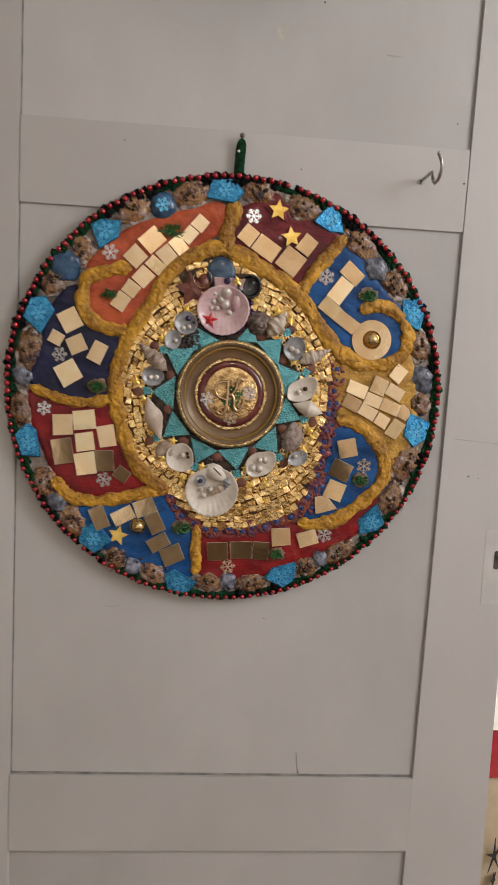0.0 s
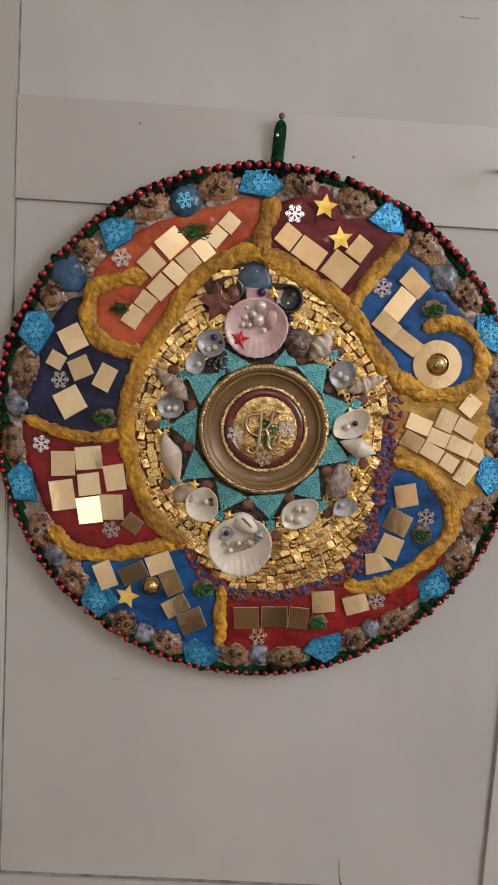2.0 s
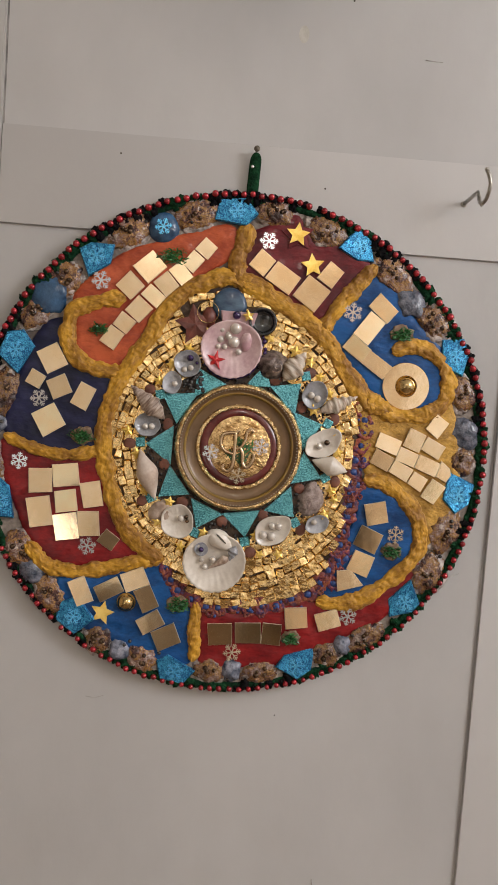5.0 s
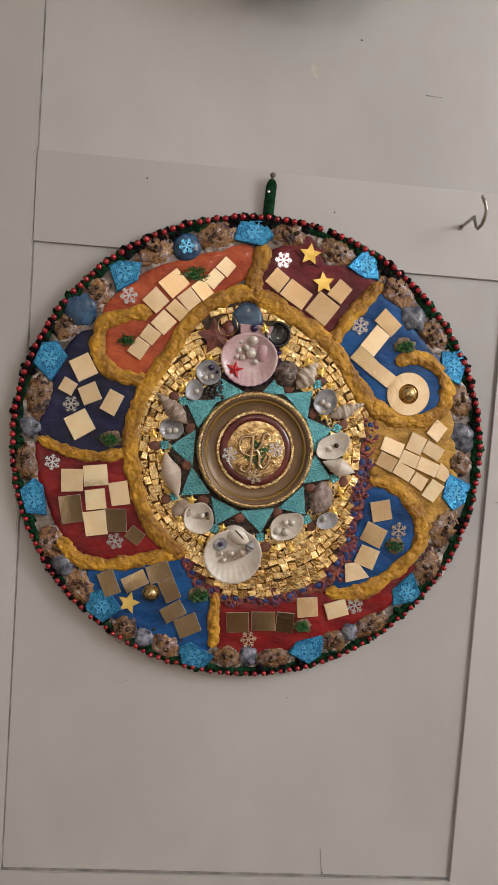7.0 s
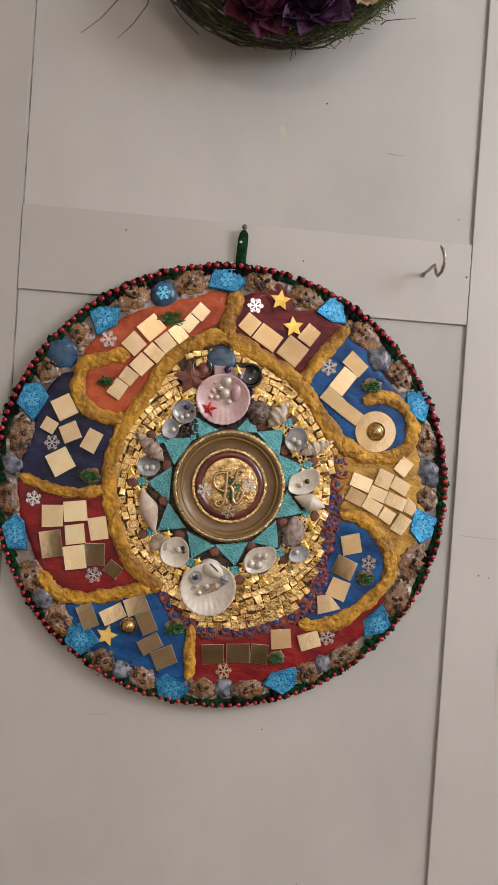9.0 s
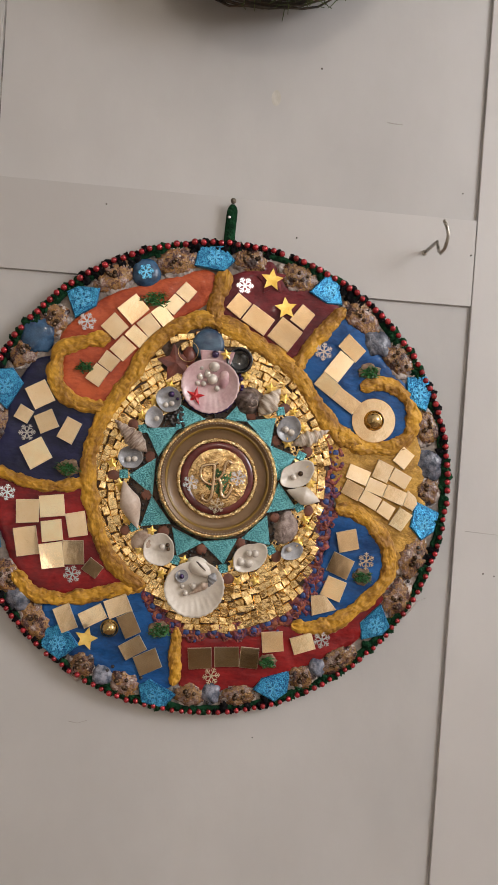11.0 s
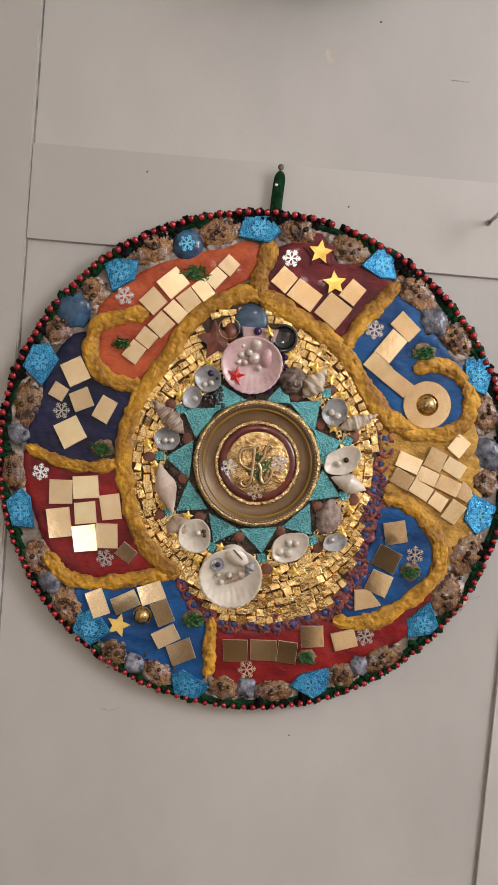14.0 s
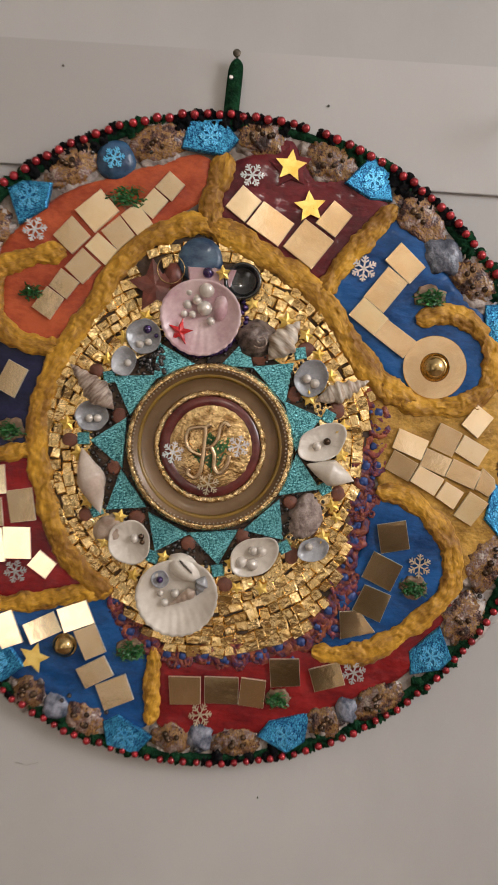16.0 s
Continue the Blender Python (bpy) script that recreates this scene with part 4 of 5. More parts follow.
for (u, v), r, p in zip(TUFTS, (10, 6.5, 8.5, 8.5, 7, 9, 8), (f_orange, f_orange, f_navy, f_ll, f_low, f_ur, f_lr)):
    if r in (8.5, 7, 9, 8):
        piece("clay_smear", lump("clay_smear", r * 1.2, r * 0.95, 0.5, SMEAR, u, 0.35, 0.8), p, on(u, v + 1, 8.0), "brown smear of clay")
    piece("tinsel_tuft", tinsel("tinsel_tuft", r, 70, MOSS), p, on(u, v, 8.4, 0, 0, 0, 1.25, 0.8, 1), "green tinsel tuft")

# -- rim: crusted lumps, blue glitter pieces, glass pebbles --
random.seed(11)
brownbead = ball("bead", 2.1, BROWNBEAD, 2)
blackbead = ball("bead", 1.9, JET, 2)
blueflake = flake_mesh("snowflake", 10.0, 0.5, FLAKEBLUE, 1.5)
for i, (kind, u, v, a, b) in enumerate(RIM_A + RIM_B + RIM_C):
    ang = math.degrees(math.atan2((v - 5) / RV, (u - 5.5) / RU)) - 90
    if kind == "a":
        rind = piece("rind", lump("rind", a * 1.16, b * 1.16, 3.6, RIND, i * 3.3, 0.26, 0.7, 4), disc, on(u, v, 4.5, ang), "pale crumpled rind")
        p = piece("crust", lump("crust", a * 1.06, b * 1.02, 4.8, AMBER, i * 5.7, 0.22, 0.8, 4), disc, on(u, v, 5.2, ang), "amber brown crusted lump with bronze beads")
        m = on(u, v, 5.2, ang)
        for q in range(random.randint(4, 7)):
            x, y = random.uniform(-0.42, 0.42) * a, random.uniform(-0.36, 0.36) * b
            z = 4.4 * math.sqrt(max(0.05, 1 - (x / a) ** 2 - (y / b) ** 2)) + 0.8
            s = random.uniform(0.8, 1.25)
            piece("bead", brownbead, p, m @ Matrix.Translation((x / 1000, y / 1000, z / 1000)) @ Matrix.Diagonal((s, s, s, 1)))
    elif kind == "b":
        r = random.random
        c = [(-a * (0.85 + 0.25 * r()), -b * (0.3 + 0.6 * r())), (-a * (0.4 + 0.4 * r()), b * (0.6 + 0.35 * r())), (a * (0.1 + 0.6 * r()), b * (0.7 + 0.3 * r())), (a * (0.9 + 0.2 * r()), -b * (0.6 * r() - 0.1)), (a * (0.1 + 0.5 * r()), -b * (0.85 + 0.25 * r()))]
        p = piece("glitter_chip", plate("glitter_chip", c[::-1], 4.2, BLUEGLIT, 1.3), disc, on(u, v, 5.2, ang, random.uniform(-5, 5), random.uniform(-5, 5)), "bright blue glitter chip")
        p.data.flip_normals()
        piece("snowflake", blueflake, p, on(u, v, 10.0, random.uniform(0, 60), random.uniform(-4, 4), random.uniform(-4, 4), random.uniform(0.8, 0.95)), "blue foil snowflake")
    elif kind == "g":
        big = (u, v) == (-178, 135)
        piece("glass_pebble", lump("glass_pebble", a * 1.1, b * 1.1, 6.5, BLUEGLASS if big else GLASS, i * 2.1, 0.3), disc, on(u, v, 5.0, ang), "deep blue glass pebble" if big else "smoky grey glass pebble")
    else:
        p = piece("glass_cabochon", lathe("glass_cabochon", [(0, 7), (5, 6.6), (10, 5.2), (13.5, 3), (15, 0)], 32, BLUEGLASS), disc, on(u, v, 5.0), "round blue glass cabochon")
        piece("snowflake", blueflake, p, on(u, v, 12.2, 12, 0, 0, 0.8), "blue foil snowflake")
# the mauve star under the gold one
piece("clay_star", star_mesh("clay_star", 16, 9, 2.0, FIELDS["maroon"], 5, 1.0), disc, on(52, 208, 6.8, 6), "maroon clay star")
for i in range(46):
    a = random.uniform(0, 6.283)
    u, v = rim(a, 1, random.uniform(-24, -7))
    if all(k != "b" or math.hypot(u - x, v - y) > 20 for k, x, y, w, hh in RIM_A + RIM_B + RIM_C):
        piece("bead", blackbead, disc, on(u, v, random.uniform(6.5, 9.5)))

# -- edge: chenille cord, black tufts and a string of red beads --
verts, faces, k, n = [], [], 10, 420
for i in range(n):
    a = 2 * math.pi * i / n
    for j in range(k):
        b = 2 * math.pi * j / k
        r = (3.5 if a < math.pi else 3.2) + 1.5 * wob(i * 0.35, j * 0.9, 1.0) + 1.0 * wob(i * 1.1, j * 1.3, 4.0)
        u, v = rim(a, 1, (-3.5 if a < math.pi else -2.4) + r * math.cos(b))
        verts.append((u / 1000, -(4.6 + r * math.sin(b) * 0.9) / 1000, v / 1000))
for i in range(n):
    for j in range(k):
        p, q = i * k + j, i * k + (j + 1) % k
        s, t = ((i + 1) % n) * k + j, ((i + 1) % n) * k + (j + 1) % k
        faces.append((p, s, t, q))
piece("chenille_cord", mesh("chenille_cord", verts, faces, YARN, True), disc, None, "dark green chenille cord round the edge")
tuft_mesh = [lump("wool_tuft", 4.4, 5.4, 4.6, BLACKTUFT, 40 + i, 0.4, 1.1, 3) for i in range(5)]
green_tuft = [lump("chenille_tuft", 4.2, 5.0, 4.4, YARN, 60 + i, 0.4, 1.1, 3) for i in range(4)]
redbead = ball("red_bead", 3.35, REDBEAD, 2)
a = 0.0
while a < 2 * math.pi - 0.02:
    u, v = rim(a, 1, random.uniform(0.2, 1.8))
    piece("red_bead", redbead, disc, on(u, v, random.uniform(8.0, 10.0), 0, 0, 0, random.uniform(0.92, 1.08) * (1.0 if v > -20 else 0.84)))
    for q in range((2 if random.random() < 0.5 else 1) if v > -20 else random.choice((1, 1, 2))):
        b = a + (4.6 + random.uniform(-2.0, 2.0)) / 238
        u, v = rim(b, 1, random.uniform(-1.5, 1.2) if q == 0 else random.uniform(-7.0, -3.0))
        black = wob(b * 3.0, 7.7) + 0.3 * math.cos(b - 2.3) > 0.0
        piece("wool_tuft" if black else "chenille_tuft", random.choice(tuft_mesh if black else green_tuft), disc, on(u, v, 5.2, math.degrees(b) - 90 + random.uniform(-30, 30), 0, 0, random.uniform(0.75, 1.1) * (1.0 if v > -20 else 0.88)))
    a += (9.0 + random.uniform(-0.9, 0.9)) / 238
    if random.random() < 0.05:
        a += 5.0 / 238

# -- gold mosaic band --
bed_outline = smooth_path([(u * 1.06, v * 1.06) for u, v in MOSAIC], 4.0, True)
bed_part = piece("mosaic_bed", slab("mosaic_bed", bed_outline, 4.0, 6.8, BED, 0.5), disc, None, "dark brown clay bed under gold chips")
poly = np.array(MOSAIC, float)


def inside(x, y):
    c = False
    for i in range(len(poly)):
        x1, y1 = poly[i - 1]
        x2, y2 = poly[i]
        if (y1 > y) != (y2 > y) and x < (x2 - x1) * (y - y1) / (y2 - y1) + x1:
            c = not c
    return c


random.seed(21)
chip_mesh = []
for i in range(9):
    w, hh = random.uniform(8.0, 10.4), random.uniform(6.4, 8.8)
    j = lambda: random.uniform(-0.9, 0.9)
    chip_mesh.append(plate("gold_chip", [(-w / 2 + j(), -hh / 2 + j()), (w / 2 + j(), -hh / 2 + j()), (w / 2 + j(), hh / 2 + j()), (-w / 2 + j(), hh / 2 + j())], 1.9, FOIL, 1.0))
r = 88.0
while r < 158:
    a = random.uniform(0, 0.1)
    while a < 2 * math.pi:
        rr = r + random.uniform(-1.0, 1.0)
        u, v = 6 + rr * math.cos(a), rr * math.sin(a)
        if inside(6 + (rr - 2.5) * math.cos(a), (rr - 2.5) * math.sin(a)) and not (-50 < u < 30 and 112 < v < 132):
            piece("gold_chip", random.choice(chip_mesh), bed_part, on(u, v, random.uniform(6.8, 7.6), math.degrees(a) + 90 + random.gauss(0, 6), random.gauss(-1, 5.5), random.gauss(0, 5.5), random.uniform(0.97, 1.1)))
        a += random.uniform(8.0, 9.2) / rr
    r += 7.5

# -- rust rings along the lower edge --
rust_mesh = []
for i in range(4):
    random.seed(30 + i)
    rust_mesh.append(ring_mesh("rust_ring", [(2.3, 0), (2.8, 1.0), (4.6, 1.7), (6.5, 1.2), (7.7, 0)], 30, RUSTY, 1.5, True, 0.45, 7.3 * i))
piece("rust_band", rope("rust_band", RUST[:28], 6.5, 1.4, 5.6, RUSTY, 12.1, 0.6), disc, None, "blotched rust and blue clay band")
dot_mesh = lump("cobalt_dot", 3.4, 3.2, 2.0, COBALT, 5.5, 0.2, 0.6)
random.seed(31)
for u, v in RUST:
    ob = piece("rust_ring", random.choice(rust_mesh), disc, on(u, v, 6.6, random.uniform(0, 360), random.uniform(-8, 8), random.uniform(-8, 8), random.uniform(0.85, 1.3), random.uniform(0.85, 1.3), random.uniform(0.7, 1.2)), "rust red clay ring with a cobalt centre")
    piece("cobalt_dot", dot_mesh, ob, on(u, v, 6.9, 0, 0, 0, random.uniform(0.85, 1.15)))
for i in range(110):
    t = random.random()
    q = RUST[random.randrange(len(RUST))]
    u, v = q[0] + random.gauss(0, 5.5), q[1] + random.gauss(0, 5.5)
    piece("clay_crumb", rust_mesh[i % 4] if i % 2 else dot_mesh, disc, on(u, v, 7.6, random.uniform(0, 360), random.uniform(-25, 25), 0, random.uniform(0.35, 0.6)))

# -- star of teal glitter triangles --
heart = piece("star_bed", lathe("star_bed", [(0, 7.2), (60, 7.2), (90, 7.0), (94, 6.0), (95, 4.0)], 64, BED), disc, on(8, 2, 0.4), "dark brown clay bed under the star")
TRIANGLES = (((-79, 1), (-54, -18), (-53, 20)), ((-66, 49), (-51, 21), (-32, 52)), ((-34, 76), (-36, 48), (-6, 62)), ((30, 84), (12, 62), (36, 62)), ((65, 68), (35, 63), (61, 37)),
            ((88, 30), (60, 40), (71, 4)), ((91, -22), (72, 3), (61, -29)), ((67, -61), (62, -31), (37, -56)), ((21, -83), (34, -56), (-3, -61)), ((-26, -77), (-1, -62), (-33, -48)), ((-64, -49), (-34, -45), (-55, -18)))
for tri in TRIANGLES:
    cu, cv = sum(p[0] for p in tri) / 3, sum(p[1] for p in tri) / 3
    c = [(p[0] - cu, p[1] - cv) for p in tri]
    if (c[1][0] - c[0][0]) * (c[2][1] - c[0][1]) - (c[1][1] - c[0][1]) * (c[2][0] - c[0][0]) < 0:
        c = c[::-1]
    piece("glitter_triangle", plate("glitter_triangle", c, 2.6, TEAL, 0.6), disc, on(cu, cv, 7.6, 0, random.uniform(-2, 2), random.uniform(-2, 2)), "teal glitter triangle")
random.seed(33)
teal_sq = plate("glitter_square", [(-4.3, -4.3), (4.3, -4.3), (4.3, 4.3), (-4.3, 4.3)], 3.0, TEAL, 0.6)
for u, v in TEALSQ:
    piece("glitter_square", teal_sq, disc, on(u, v, 7.8, random.uniform(-40, 40)))
dot = lathe("terracotta_dot", [(0, 2.7), (4.2, 2.5), (5.4, 1.8), (5.8, 0.6), (5.8, 0)], 20, TERRA)
for u, v in BROWN:
    piece("terracotta_dot", dot, disc, on(u, v, 7.6, 0, random.uniform(-4, 4), random.uniform(-4, 4), random.uniform(0.9, 1.2), random.uniform(0.9, 1.2), 1))
ministar = star_mesh("small_star", 5.9, 3.0, 1.0, STARGOLD, 5, 1.3)
for u, v in MINISTARS:
    piece("small_star", ministar, disc, on(u, v, 11.2, random.uniform(0, 72), random.uniform(-10, 10), random.uniform(-10, 10), random.uniform(0.85, 1.15)))


def within(x, y, tri):
    s = [(b[0] - a[0]) * (y - a[1]) - (b[1] - a[1]) * (x - a[0]) > 0 for a, b in zip(tri, tri[1:] + tri[:1])]
    return all(s) or not any(s)


jet = ball("jet_bead", 1.65, JET, 2)
SHELL_SPOTS = ((-44, 78, 12), (-58, 59, 9), (-78, 18, 11), (-45, -72, 14), (46, -75, 14), (89, -66, 9), (89, 11, 13), (78, 57, 11), (-4, 97, 28),
               (-7, -106, 28), (37, 83, 13), (57, 83, 9), (82, -43, 12), (-79, 40, 7), (-75, -28, 7))
spots = []
for n in range(9000):
    a, r = random.uniform(0, 6.283), random.uniform(59, 94)
    u, v = 9 + r * math.cos(a), 3 + r * math.sin(a)
    free = all((u - q[0]) ** 2 + (v - q[1]) ** 2 > 10.5 for q in spots) and all((u - q[0]) ** 2 + (v - q[1]) ** 2 > q[2] ** 2 for q in SHELL_SPOTS)
    if len(spots) < 290 and free and not any(within(u, v, tri) for tri in TRIANGLES):
        spots.append((u, v))
        piece("jet_bead", jet, heart, on(u, v, 8.6, 0, 0, 0, random.uniform(0.8, 1.15)))
for i in range(26):
    piece("jet_bead", jet, heart, on(random.uniform(-46, -27), random.uniform(54, 72), 9.4, 0, 0, 0, 1.25))
purple = ball("purple_bead", 1.8, DARKPEARL, 2)
for i in range(30):
    a = -2.5 + 1.9 * i / 29
    piece("purple_bead", purple, disc, on(-4 + 29.5 * math.cos(a + random.gauss(0, 0.02)), 98 + 30 * math.sin(a), 10.0, 0, 0, 0, random.uniform(0.7, 1.3)))
for i in range(10):
    piece("purple_bead", purple, disc, on(27 + random.gauss(0, 1.5), 76 + i * 3.6, 9.8, 0, 0, 0, random.uniform(0.8, 1.5)))

# -- the dish with the letter --
DU, DV = 9.0, 3.0
GILT = shade("gilt_foil", (0.50, 0.31, 0.11), (0.98, 0.75, 0.42), 0.003, 0.26, 1.0, bump=0.0022, bsize=0.0019, bdetail=2)
dish = piece("dish", lathe("dish", [(0, 6.2), (44, 6.2), (47, 6.6), (52, 9.2), (55, 11.8), (56.2, 12.6), (57.5, 12.4), (60, 9), (60.5, 0)], 96, BOWL), disc, on(DU, DV, 7.0, 0, 0, 0, 0.985), "glossy brown dish with gilt edge")
piece("gilt_edge", ring_mesh("gilt_edge", [(56.6, 11.6), (57.2, 13.0), (58.6, 13.2), (60.6, 11.2), (61.6, 6.0), (60.0, 5.0)], 300, GILT, 0.35), dish, on(DU, DV, 7.0, 0, 0, 0, 0.985))
chain = bmesh.new()
for i in range(118):
    a = 2 * math.pi * i / 118
    bmesh.ops.create_icosphere(chain, subdivisions=1, radius=0.00075, matrix=Matrix.Translation((0.0558 * math.cos(a), 0.0558 * math.sin(a), 0.0132)))
tagged(piece("bead_chain", from_bm("bead_chain", chain, shade("dull_silver", (0.30, 0.25, 0.19), (0.5, 0.44, 0.35), 0.002, 0.3, 0.8), True), dish, on(DU, DV, 7.0, 0, 0, 0, 0.985)), "fine silvery ball chain", kind="stuff")
piece("ochre_line", ring_mesh("ochre_line", [(50.2, 8.6), (51.0, 9.4), (52.6, 10.2), (53.0, 9.4)], 96, shade("ochre_glaze", (0.2, 0.11, 0.012), (0.3, 0.18, 0.03), 0.02, 0.3, coat=0.4)), dish, on(DU, DV, 7.0, 0, 0, 0, 0.985))
piece("gold_ring", ring_mesh("gold_ring", [(37.2, 6.0), (37.4, 7.2), (38.3, 7.9), (39.4, 8.1), (40.4, 7.8), (41.1, 7.0), (41.4, 6.0)], 420, GILT, 0.5), dish, on(DU, DV, 7.0, 0, 0, 0, 0.985), "crumpled gold leaf ring")
piece("wine_ring", ring_mesh("wine_ring", [(29.0, 6.0), (29.5, 6.9), (33.0, 7.3), (36.6, 7.0), (37.4, 6.0)], 96, WINE), dish, on(DU, DV, 7.0, 0, 0, 0, 0.985), "wine red resin ring")
medal = piece("gold_medallion", radial("gold_medallion", lambda r, a: (1.0 + 30.4 * r * math.cos(a) * (1 + 0.03 * wob(4 * math.cos(a), 4 * math.sin(a), 5)), 30.4 * r * math.sin(a), 8.6 - 1.6 * r ** 4 + 0.3 * wob(r * 9 * math.cos(a), r * 9 * math.sin(a))), [0, 0.1, 0.2, 0.3, 0.4, 0.5, 0.6, 0.7, 0.8, 0.9, 1.0], 72, GOLDLEAF), dish, on(DU, DV, 7.0, 0, 0, 0, 0.985), "gold leaf medallion")
for u, v, r in ((16, 2, 10), (12, -8, 8), (10, 8, 5), (3, -4, 6)):
    piece("tinsel_tuft", tinsel("tinsel_tuft", r * 0.9, 46, MOSS), dish, on(u, v, 14.6, 0, 0, 0, 1, 1, 0.35))
for u, v in ((-17, -3), (30, 5), (10, -24)):
    piece("snowflake", silverflake if v > -20 else dullflake, dish, on(u, v, 15.6, 20, 0, 0, 0.9), "silver foil snowflake" if v > -20 else "tarnished foil snowflake")


def stroke(pts, r0, name="letter_stroke"):
    p = smooth_path(pts, 0.7)
    q = [((DU + x) / 1000, -0.0185, (DV + y) / 1000) for x, y in p]
    piece(name, tube(name, q, r0 * 1.12, LETTER, 8), dish, None, "raised metal letter K stroke")


# the script letter K
stroke([(-5.5, -6.5), (-13, -3.5), (-17, 3), (-15.5, 11), (-8, 13.5), (-3.5, 13.8), (-0.5, 16.5)], 0.0014)
stroke([(-3.5, 13.8), (-3.6, 5), (-4.0, -8), (-5.2, -18), (-9, -23), (-14, -20.5), (-13, -16.5)], 0.0016)
stroke([(13.5, 15.5), (10.5, 18.2), (7, 14.5), (5.5, 6), (1.5, 0.2), (-3.6, -1.5)], 0.0014)
stroke([(1.5, 0.2), (4.2, -6), (4.5, -14), (8.5, -18.5), (13, -13), (15, -5)], 0.0016)

# -- shells --
random.seed(51)
pearl = ball("pearl", 1.0, PEARL, 3)
dpearl = ball("dark_pearl", 1.0, DARKPEARL, 3)


def cup(a, b, depth, material, seed, lobes=0.06, ribs=0, rib=0.0, egg=0.12, thick=1.3, beak=None):
    """An open half shell lying on its back."""
    def f(k, t):
        inner = k <= 1.0
        r = k if inner else 2.0 - k
        w = 1 + lobes * wob(math.cos(t) * 1.3 + seed, math.sin(t) * 1.3) + egg * math.sin(t) * 0.5
        if beak is not None:
            w *= 0.96 + 0.2 * max(0.0, math.cos(t - radians(beak))) ** 6
        rb = rib * math.cos(ribs * t) * r * r if ribs else 0
        x, y = a * r * w * math.cos(t), b * r * w * math.sin(t) * (1 + (0.5 * rb / b if ribs else 0))
        z = depth * r ** 2.4 + 1.0 + rb
        if not inner:
            x, y, z = x * 1.02, y * 1.02, z - thick * (1 if r > 0.9 else 1.6)
        return x, y, max(z, 0.0) + 0.4 * wob(x * 0.3 + seed, y * 0.3)
    return radial("half_shell", f, [0, 0.15, 0.3, 0.45, 0.6, 0.72, 0.83, 0.92, 1.0, 1.03, 1.1, 1.3, 1.6], 72 if ribs else 40, material)


def scallop(R, material, k=10, depth=8.0):
    """A ribbed fan with its hinge at local +y."""
    def f(q, t):
        r = min(q, 1.0)
        x0, y0 = math.cos(t), math.sin(t)
        w = 1.0 - 0.13 * max(0, y0) ** 2
        phi = math.atan2(x0 * r * w, 0.95 - y0 * r * w)
        fan = math.cos(phi * k * 5.2)
        amp = r * r * max(0.0, 1 - max(0, y0 * r) * 1.2)
        x, y = R * r * w * x0 * (1 + 0.009 * fan * amp), R * r * w * y0 * (1 + 0.009 * fan * amp)
        z = depth * r ** 2.2 + 0.3 * fan * amp + 1.0
        if q > 1:
            z -= (q - 1) * 22
            x, y = x * (1.02 - (q - 1) * 0.4), y * (1.02 - (q - 1) * 0.4)
        return x, y, max(z, 0)
    return radial("scallop", f, [0, 0.12, 0.25, 0.38, 0.5, 0.6, 0.7, 0.78, 0.86, 0.93, 1.0, 1.05, 1.2, 1.45], 216, material)


def whorl(length, R, material, turns=5, ridge=0.14, widest=0.55, seed=0.0):
    """A pointed spiral shell lying along local x."""
    k, n, verts, faces = 22, 46, [], []
    for i in range(n + 1):
        s = i / n
        r = R * ((s / widest) ** 0.85 if s < widest else max(0.03, 1 - ((s - widest) / (1 - widest)) ** 1.5))
        for j in range(k):
            t = 2 * math.pi * j / k
            q = r * (1 + ridge * math.cos(t + turns * 2 * math.pi * s ** 0.8) * (1.2 - s) + 0.08 * wob(s * 8 + seed, math.cos(t) * 2, math.sin(t) * 2))
            verts.append(((s - 0.5) * length / 1000, q * math.cos(t) / 1000, (R * 0.75 + q * 0.85 * math.sin(t)) / 1000))
    for i in range(n):
        for j in range(k):
            a, b = i * k + j, i * k + (j + 1) % k
            faces.append((a, a + k, b + k, b))
    return mesh("spiral_shell", verts, faces, material, True)


def set_pearls(parent, places, me=None, name="pearl"):
    for u, v, h, r in places:
        piece(name, me or pearl, parent, on(u, v, h, 0, 0, 0, r))


piece("small_star", ministar, disc, on(10, 127, 17.5, 10, 5, -5))
pink = piece("scallop_shell", scallop(29, PINKSHELL), disc, on(-4, 97, 10.0, 0, 4, 0), "pale pink scallop shell holding pearls")
piece("hinge_ear", plate("hinge_ear", [(-12, -6), (17, -6), (21, 7), (-14, 7)], 3.0, PINKSHELL, 1.0), pink, on(-2, 124, 12.0, 0, 10, 0))
set_pearls(pink, ((-14, 113, 13.5, 3.2), (-1, 115, 15, 5.8), (-14.5, 104, 12.5, 3.5), (-2, 102, 13, 5.6), (-16.5, 97, 13, 2.6), (-10.5, 97, 13, 2.9), (3, 93, 13, 3.1), (-7.5, 107, 15, 3.4), (-8, 110, 12, 3.0)))
piece("cone_shell", lump("cone_shell", 5.5, 11, 6, PINKSHELL, 3.1, 0.1), pink, on(10, 104, 12, -8))
piece("dark_pearl", dpearl, pink, on(-1, 127, 16, 0, 0, 0, 4.0))
piece("dark_pearl", dpearl, pink, on(8, 118, 16, 0, 0, 0, 2.2))
piece("starfish", star_mesh("starfish", 9.8, 3.6, 1.2, STARFISHRED, 5, 2.2, 80), pink, on(-18, 84, 15.2, 0, 8, -8), "bright red starfish")

